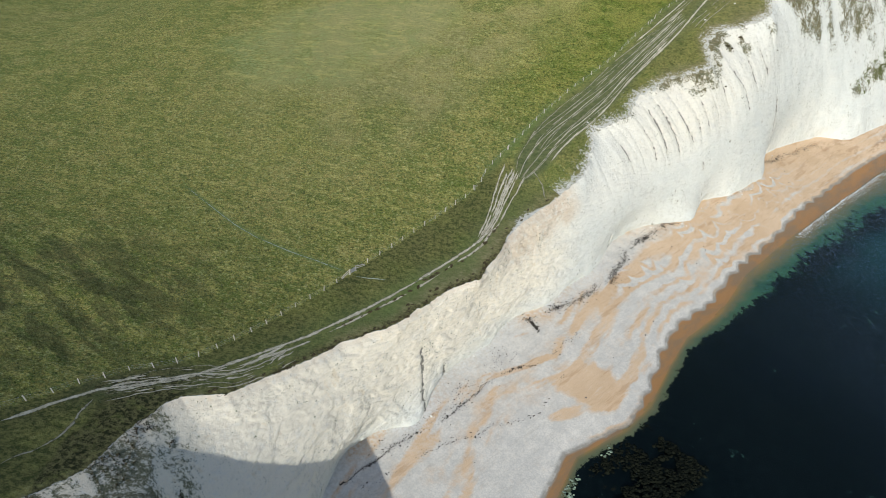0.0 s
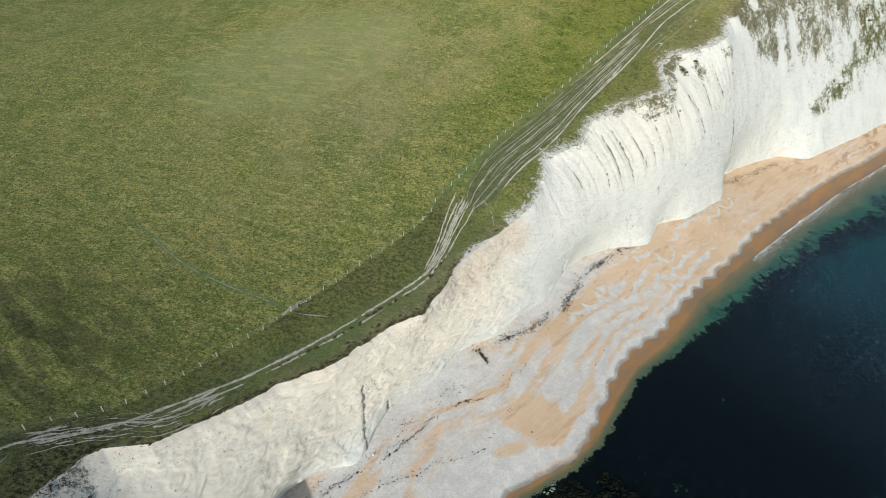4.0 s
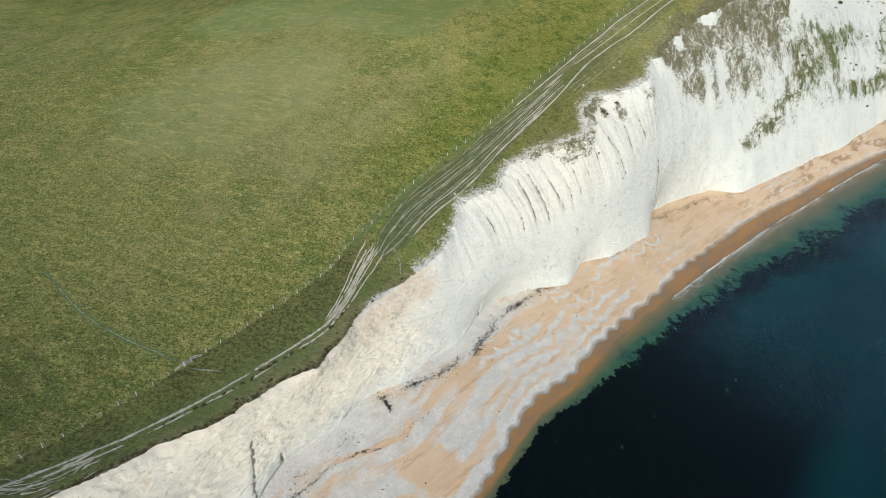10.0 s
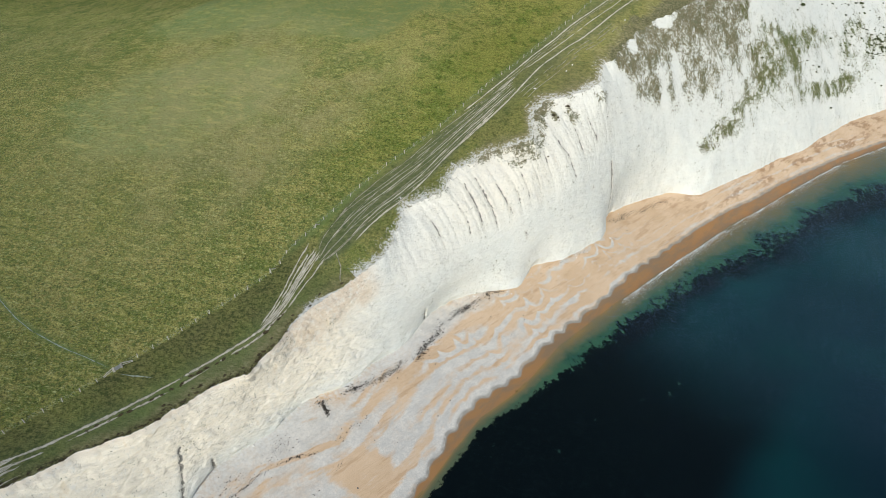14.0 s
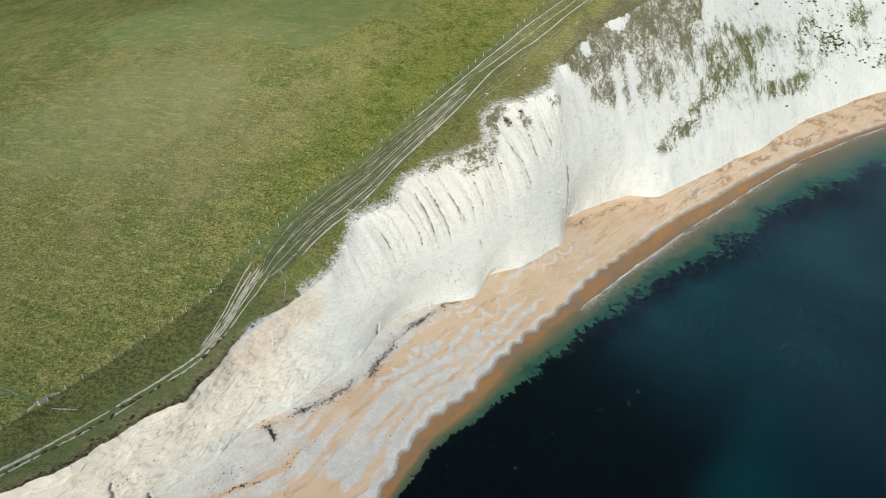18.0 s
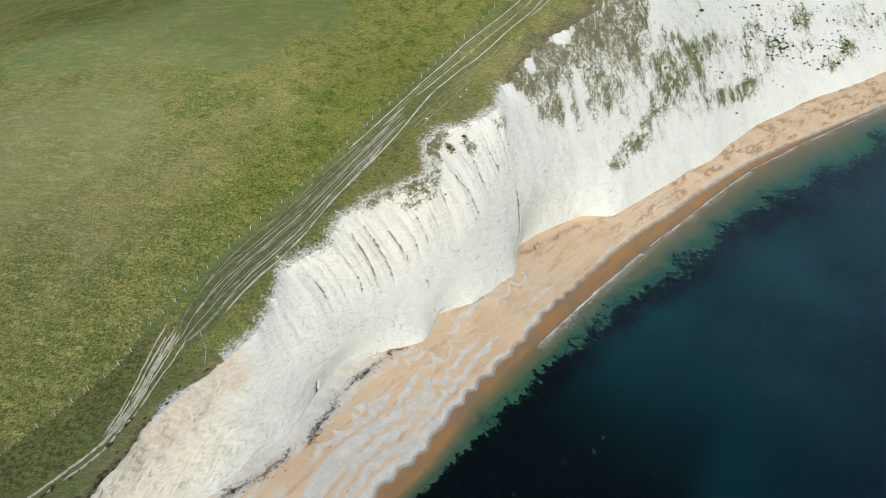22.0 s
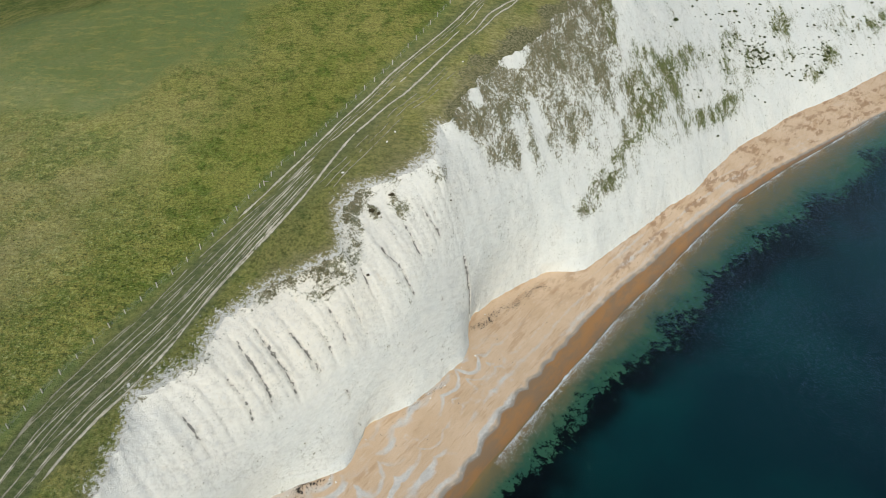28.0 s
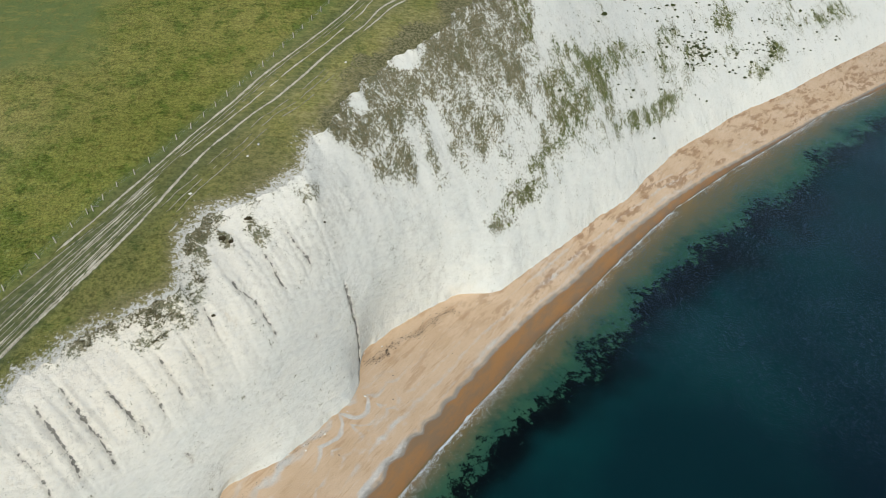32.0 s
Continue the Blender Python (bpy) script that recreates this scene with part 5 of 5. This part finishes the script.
scrub_patch(206, 296, 14000, SCRUB_BROWN, 0.24, "dry brown-green scrub clinging to the upper chalk slope", 0.4)
scrub_patch(278, 400, 11000, SCRUB_GREEN, 0.32, "green scrub spread over the white chalk slope")
scrub_patch(244, 284, 2200, SCRUB_GREEN, 0.3, "green scrub low on the white chalk slope", 0.05, 0.4)
scrub_patch(396, 545, 4500, SCRUB_GREEN, 0.55, "dark green bushes on the distant chalk slope")
scrub_patch(152, 208, 1400, SCRUB_BROWN, 0.26, "sparse dry plants along the crumbling rim", 0.8)
scrub_patch(-20, 13, 9000, HEATHER, 0.2, "dark rough scrub on the headland's slope", 0.2)


def shrub_mesh(seed, radius):
    r2 = np.random.default_rng(seed)
    n = 260
    d = r2.normal(0, 1, (n, 3))
    d /= np.linalg.norm(d, axis=1)[:, None]
    d[:, 2] = np.abs(d[:, 2]) * 0.8
    lump = 0.65 + 0.5 * fbm(d[:, 0] * 2 + seed, d[:, 1] * 2 + d[:, 2], 3, seed)
    c0 = d * (radius * lump * r2.uniform(0.55, 1.0, n))[:, None]
    leaf_s = radius * 0.17
    a = r2.normal(0, 1, (n, 3)) * leaf_s
    b2 = r2.normal(0, 1, (n, 3)) * leaf_s
    verts = np.stack([c0 - a * 0.6, c0 + b2 * 0.7, c0 + a * 0.8, c0 - b2 * 0.7], 1).reshape(-1, 3)
    i = np.arange(n) * 4
    return np.asarray(verts), np.concatenate([np.stack([i, i + 1, i + 2], 1), np.stack([i, i + 2, i + 3], 1)])


shrub_kinds = []
for k in range(5):
    v, tr = shrub_mesh(200 + k, 1.0)
    leaves = big_mesh("leaves", v, tr, SCRUB_DARK if k < 3 else HEATHER)
    sv, sf = [], []
    for q in range(5):
        a = q / 5 * 2 * math.pi
        base = len(sv)
        for (rr, zz, th) in ((0.05, -0.15, 0.05), (0.45, 0.4, 0.02)):
            for w_ in range(3):
                sv.append((math.cos(a) * rr + th * math.cos(w_ * 2.1), math.sin(a) * rr + th * math.sin(w_ * 2.1), zz))
        for w_ in range(3):
            sf.append((base + w_, base + (w_ + 1) % 3, base + 3 + (w_ + 1) % 3, base + 3 + w_))
    shrub_kinds.append((leaves, mesh_of("stems", sv, sf, WEED)))


def shrub(at, size, kind, label, group="", spread=1.0, name="shrub"):
    ob = tagged(new(name), label, name, group)
    ob.matrix_basis = pose(*at, 0, 0, rng.uniform(0, 360) if spread == 1 else rng.normal(41, 25)) @ Matrix.Diagonal((size * spread, size * rng.uniform(0.7, 1.2), size * rng.uniform(0.55, 0.9), 1))
    part("leaves", shrub_kinds[kind][0], ob)
    part("stems", shrub_kinds[kind][1], ob)


# separate shrubs dotted over the far chalk slope
s_try = np.concatenate([rng.uniform(300, 505, 1500), rng.normal(370, 14, 250), rng.normal(395, 16, 250), rng.normal(420, 12, 200)])
v_try = np.concatenate([rng.uniform(0.12, 0.66, 1500), rng.normal(0.42, 0.07, 250), rng.normal(0.33, 0.08, 250), rng.normal(0.20, 0.06, 200)])
want = (v_try > 0.1) & (s_try > 290) & (fbm(s_try / 12, v_try * 9, 3, 85) + 0.5 * veg_at(s_try, v_try) + 0.35 * smooth(330, 365, s_try) > rng.uniform(0.1, 0.9, len(s_try)))
pick = rng.permutation(np.flatnonzero(want))[:290]
for q in pick:
    at = on_cliff(s_try[q:q + 1], v_try[q:q + 1])[0]
    shrub(at, float(rng.uniform(0.45, 1.0) * (1.7 if q % 7 == 0 else 1.0)), int(q % 3), "small dark green shrub rooted in the white chalk slope", "shrubs on the chalk slope")
for s0, v0, size in ((186.0, 0.95, 0.8), (180.4, 0.935, 0.9), (181.2, 0.915, 0.7), (171.0, 0.83, 0.55), (198.0, 0.80, 0.45), (275.0, 0.45, 0.7), (284.0, 0.52, 1.2)):
    shrub(on_cliff(np.array([s0]), np.array([v0]))[0], size, 4 if s0 < 200 else 1, "lone dark shrub hanging on the white cliff face")
# heather and gorse along the western rim and between the paths
for s0 in np.concatenate([np.arange(16, 80, 0.8), np.arange(52, 78, 1.6), np.arange(80, 104, 3.5)]):
    j = int(np.argmin(np.abs(S - s0)))
    inland = rng.uniform(0.0, 1.3) if s0 < 55 else rng.uniform(0.0, 2.2)
    x, y = edge_xy[j] + INLAND * inland + ALONG * rng.normal(0, 0.5)
    shrub((x, y, float(ground_z(x, y)) - 0.05), rng.uniform(0.16, 0.44), 3 + int(rng.integers(0, 2)), "low dark brown heather clump on the cliff's rim", "heather on the rim", 1.8, "heather")
mid_line = dense([(x + 0.9, y - 0.9) for x, y in PATH_WEST[7:12]], 2.0)
for x, y in mid_line:
    x, y = x + rng.normal(0, 0.25), y + rng.normal(0, 0.25)
    shrub((x, y, float(ground_z(x, y)) - 0.05), rng.uniform(0.3, 0.55), 4, "low dark heather clump between two paths", "heather between the paths", 2.2, "heather")

# tussocks over the field, thickest on the western side
cnt = 150000
tx = rng.uniform(-120, 110, cnt)
ty = rng.uniform(55, 245, cnt)
ts = tx * ALONG[0] + ty * ALONG[1]
tn = tx * INLAND[0] + ty * INLAND[1]
rim_n = np.interp(ts, S, edge_xy @ INLAND)
fence_n = np.interp(ts, curve(FENCE) @ ALONG, curve(FENCE) @ INLAND)
thick = smooth(210, 110, ts + 0.25 * (tn - rim_n)) * 0.8 + 0.2
ok = (tn > fence_n + 0.6) & (rng.uniform(0, 1, cnt) < thick * (0.75 + 0.6 * fbm(tx / 12, ty / 12, 3, 81)))
ok |= (tn > rim_n + 1.0) & (tn < fence_n - 0.6) & (rng.uniform(0, 1, cnt) < 0.15) & (ts < 100) & (ts > 26)
tx, ty = tx[ok], ty[ok]
tc = np.column_stack([tx, ty, ground_z(tx, ty) - 0.03])
tagged(new("grass", tufts(tc, rng.uniform(0.12, 0.34, len(tc)), TUSSOCK, "grass", 3, 1.3, 0.4)), "rough tussocks of green and straw-coloured grass", "grass", "", "stuff")

# dark tussock bank above the headland
bx2, by2 = rng.normal(-66, 17, 9000), rng.normal(82, 13, 9000)
sel = fbm(bx2 / 6, by2 / 3, 3, 83) > 0.05
bc = np.column_stack([bx2[sel], by2[sel], ground_z(bx2[sel], by2[sel]) - 0.03])
tagged(new("rough_grass", tufts(bc, rng.uniform(0.14, 0.34, len(bc)), TUSSOCK, "rough_grass", 3, 1.0, 0.5)), "dark coarse grass on the bank above the headland", "grass", "", "stuff")


# ---- the strand line: weed, stones, foam ----
def beach_z(x, y):
    s = np.asarray(x) * ALONG[0] + np.asarray(y) * ALONG[1]
    return beach_height(s, np.asarray(x) * INLAND[0] + np.asarray(y) * INLAND[1])


def weed_line(points, width, per_metre, size, label, seed):
    line = dense(points, 0.05)
    n = int(len(line) * 0.05 * per_metre * 4.0)
    idx = rng.integers(0, len(line), n)
    u = idx * 0.05
    keep = fbm(u / 5.0, u * 0, 3, seed) + rng.uniform(-0.4, 0.4, n) > -0.08
    idx = idx[keep]
    off = rng.normal(0, width * 0.6, (len(idx), 2)) * rng.uniform(0.2, 2.2, (len(idx), 1)) + np.outer(2.2 * width * fbm(idx * 0.05 / 4, idx * 0.0, 3, seed + 3), INLAND)
    p2 = line[idx] + off
    z = beach_z(p2[:, 0], p2[:, 1])
    verts, tris = [], []
    for (x, y), zz in zip(p2, z):
        k = int(rng.integers(5, 8))
        base = len(verts)
        a0 = rng.uniform(0, 6.28)
        size_here = 0.36 * size * min(rng.lognormal(-0.3, 0.7), 3.2)
        long_, thin = rng.uniform(0.6, 1.6) * size_here, rng.uniform(0.3, 0.7) * size_here
        turn = 0.72 + rng.normal(0, 0.6)
        verts.append((x, y, zz + 0.07 + 0.08 * size))
        for q in range(k):
            a = a0 + q / k * 6.283
            rr = rng.uniform(0.5, 1.2)
            lx, ly = math.cos(a) * long_ * rr, math.sin(a) * thin * rr
            verts.append((x + lx * math.cos(turn) - ly * math.sin(turn), y + lx * math.sin(turn) + ly * math.cos(turn), zz + 0.03))
        for q in range(k):
            tris.append((base, base + 1 + q, base + 1 + (q + 1) % k))
    tagged(new("seaweed", big_mesh("seaweed", verts, tris, WEED)), label, "seaweed", "", "stuff")


weed_line(WRACK_HIGH, 0.75, 30, 0.3, "thick band of dark dried seaweed thrown up on the shingle", 301)
weed_line(WRACK_MAIN, 0.32, 6, 0.3, "broken line of dark dried seaweed on the shingle", 303)
weed_line(WRACK_LOW, 0.35, 2.2, 0.28, "scattered dark seaweed along a tide line", 305)
weed_line(WRACK_NORTH, 0.8, 18, 0.24, "dark seaweed and flints heaped below the cliff", 307)
weed_line([(20.2, 105.8), (21.7, 103.0), (22.9, 102.0)], 0.3, 40, 0.4, "clump of dark seaweed on the shingle", 309)
weed_line([(24, 97), (29, 103), (32, 104)], 0.7, 9, 0.22, "loose dark seaweed on pale shingle", 311)
weed_line([(78, 154.5), (84, 158.8), (92, 164.5), (101, 171)], 0.4, 6, 0.16, "dark flints and weed along the cliff's foot", 313)
weed_line([(-14, 70), (-6, 76.5), (4, 85), (14, 97)], 1.4, 9, 0.2, "dark weed strewn over grey shingle", 315)


# weed-covered reef off the headland, with washed stones at its edge
def reef_lumps(name, count, reach, lo, hi, sizes, depth, material, label):
    s = rng.uniform(lo, hi, count)
    d = rng.uniform(reach[0], reach[1], count)
    ok = fbm(s / 5, d / 4, 4, 87) + rng.uniform(-0.25, 0.25, count) > -0.1
    s, d = s[ok], d[ok]
    p2 = by_coast(SHORE, s) - np.outer(d, INLAND)
    n, k = len(s), 7
    size = rng.uniform(sizes[0], sizes[1], n) * rng.uniform(0.5, 1.0, n)
    top = depth - 0.05 * np.minimum(d, 8) + 0.25 * size
    ang = np.arange(k) / k * 2 * math.pi + rng.uniform(0, 6, n)[:, None]
    rings = []
    for grow, drop in ((0.45, 0.12), (1.0, 0.8)):
        rad = rng.uniform(0.6, 1.15, (n, k)) * size[:, None] * grow
        rings.append(np.dstack([p2[:, None, 0] + rad * np.cos(ang) * 1.3, p2[:, None, 1] + rad * np.sin(ang), top[:, None] - drop * size[:, None] * rng.uniform(0.7, 1.2, (n, k))]))
    verts = np.concatenate([np.column_stack([p2, top])[:, None, :], rings[0], rings[1]], 1)
    base = np.arange(n)[:, None] * (2 * k + 1)
    i, j = np.arange(k), (np.arange(k) + 1) % k
    tris = np.concatenate([np.stack([base + 0 * i, base + 1 + i, base + 1 + j], -1), np.stack([base + 1 + i, base + 1 + k + i, base + 1 + k + j], -1), np.stack([base + 1 + i, base + 1 + k + j, base + 1 + j], -1)], 1)
    tagged(new(name, big_mesh(name, verts.reshape(-1, 3), tris.reshape(-1, 3), material)), label, "reef", "", "stuff")


reef_lumps("reef", 5000, (0.8, 16.0), 38, 84, (0.18, 0.6), -0.12, leafy("reef_weed", (0.001, 0.0015, 0.0015), (0.016, 0.014, 0.009)), "black weed-covered reef rocks awash off the headland")
reef_lumps("reef_stones", 420, (0.5, 2.6), 44, 74, (0.15, 0.42), 0.0, leafy("reef_stone", (0.12, 0.13, 0.10), (0.42, 0.45, 0.37)), "pale washed stones along the reef's inshore edge")


def stone_mesh(seed):
    r2 = np.random.default_rng(seed)
    bm = bmesh.new()
    bmesh.ops.create_icosphere(bm, subdivisions=2, radius=1)
    for v in bm.verts:
        k = 1 + 0.35 * noise.noise(v.co * 1.3 + Vector((seed, 0, 0))) + r2.uniform(-0.06, 0.06)
        v.co = Vector((v.co.x * k, v.co.y * k * 0.8, v.co.z * k * 0.55))
    mesh = bpy.data.meshes.new("stone")
    bm.to_mesh(mesh)
    bm.free()
    return mesh


pale, dark = [], []
for k in range(4):
    m1 = stone_mesh(400 + k)
    m1.materials.append(STONE)
    pale.append(m1)
    m2 = stone_mesh(420 + k)
    m2.materials.append(DARKSTONE)
    dark.append(m2)
for k in range(24):
    s0 = rng.uniform(40, 215)
    j = int(np.argmin(np.abs(S - s0)))
    t = rng.uniform(0.25, 0.75)
    x, y = foot_xy[j] * (1 - t) + shore_xy[j] * t
    size = rng.uniform(0.09, 0.2)
    ob = tagged(new("stone", dark[k % 4]), "small dark flint stone lying on the open beach", "stone", "stones on the beach")
    ob.matrix_basis = pose(x, y, float(beach_z(x, y)) + size * 0.2, rng.uniform(-15, 15), 0, rng.uniform(0, 360)) @ Matrix.Diagonal((size, size, size, 1))
for k in range(26):
    s0 = rng.uniform(38, 206)
    j = int(np.argmin(np.abs(S - s0)))
    d = rng.exponential(1.1) + 0.2
    x, y = foot_xy[j] - INLAND * d
    size = rng.uniform(0.12, 0.3)
    ob = tagged(new("boulder", pale[k % 4]), "fallen white chalk boulder at the foot of the cliff", "boulder", "fallen chalk boulders")
    ob.matrix_basis = pose(x, y, float(beach_z(x, y)) + size * 0.25, rng.uniform(-20, 20), rng.uniform(-20, 20), rng.uniform(0, 360)) @ Matrix.Diagonal((size, size, size, 1))
# grassy chalk lumps by the path
for x, y in ((90.2, 196.8), (88.0, 194.5), (77.5, 187.8), (110.0, 215.0)):
    ob = tagged(new("boulder", pale[int(x) % 4]), "white chalk lump lying in the turf", "boulder")
    ob.matrix_basis = pose(x, y, float(ground_z(x, y)) + 0.05, 0, 0, x * 7) @ Matrix.Diagonal((0.35, 0.3, 0.3, 1))


def foam_line(lo, hi, out_at, width, seed, label, gaps, lift=0.05):
    s = np.arange(lo, hi, 0.3)
    base = by_coast(SHORE, s) - np.outer(out_at + 0.7 * fbm(s / 9, s * 0, 3, seed), INLAND)
    w_ = width * np.clip(0.35 + 1.1 * fbm(s / 2.2, s * 0, 4, seed + 1) + 0.5 * fbm(s / 0.6, s * 0, 2, seed + 4), 0.05, 2) * smooth(gaps - 0.12, gaps + 0.12, fbm(s / 16, s * 0, 3, seed + 2))
    w_ = w_ * smooth(lo, lo + 12, s) * smooth(hi, hi - 12, s)
    rows = []
    for f, z in ((-0.5, 0.0), (0.0, 1.0), (0.5, 0.0)):
        q = base + np.outer(w_ * f + (0.12 * fbm(s / 0.5, s * 0, 2, seed + 7) if f else 0), INLAND)
        rows.append(np.column_stack([q, lift + 0.12 * z * np.minimum(w_, 1)]))
    return sheet("foam", np.array(rows), FOAM, (), label, "stuff")


tagged(foam_line(185, 470, 0.5, 0.5, 501, "broken white line of foam where small waves meet the sand", -0.3), "", "foam")


def foam_flecks(lo, hi, count, reach, size, seed, label):
    """Lace of small foam patches that thins out behind the breaking wave."""
    r2 = np.random.default_rng(seed)
    s = r2.uniform(lo, hi, count * 3)
    d = r2.exponential(reach, count * 3) + 0.4
    keep = fbm(s / 9, d / 2.5, 3, seed) + 0.6 * fbm(s / 1.3, d / 0.7, 3, seed + 1) + 0.12 > r2.uniform(-0.1, 0.35, count * 3)
    s, d = s[keep][:count], d[keep][:count]
    p2 = by_coast(SHORE, s) - np.outer(d, INLAND)
    n, k = len(s), 6
    ang = np.arange(k) / k * 2 * math.pi + r2.uniform(0, 6, n)[:, None]
    rad = r2.uniform(0.45, 1.0, (n, k)) * (size * r2.uniform(0.4, 1.3, n) * np.exp(-d / 9))[:, None]
    a, c_ = rad * np.cos(ang) * 1.9, rad * np.sin(ang) * 0.7
    ring = p2[:, None, :] + a[..., None] * ALONG + c_[..., None] * INLAND
    verts = np.concatenate([np.dstack([p2[:, None, :], np.full((n, 1, 1), 0.07)]), np.dstack([ring, np.full((n, k, 1), 0.03)])], 1)
    base = np.arange(n)[:, None] * (k + 1)
    tris = np.stack([base + 0 * np.arange(k), base + 1 + np.arange(k), base + 1 + (np.arange(k) + 1) % k], -1)
    tagged(new("foam", big_mesh("foam", verts.reshape(-1, 3), tris.reshape(-1, 3), FOAM)), label, "foam", "", "stuff")


foam_flecks(172, 460, 12000, 0.9, 0.10, 531, "lacy white foam spread thinly behind the breaking wave")
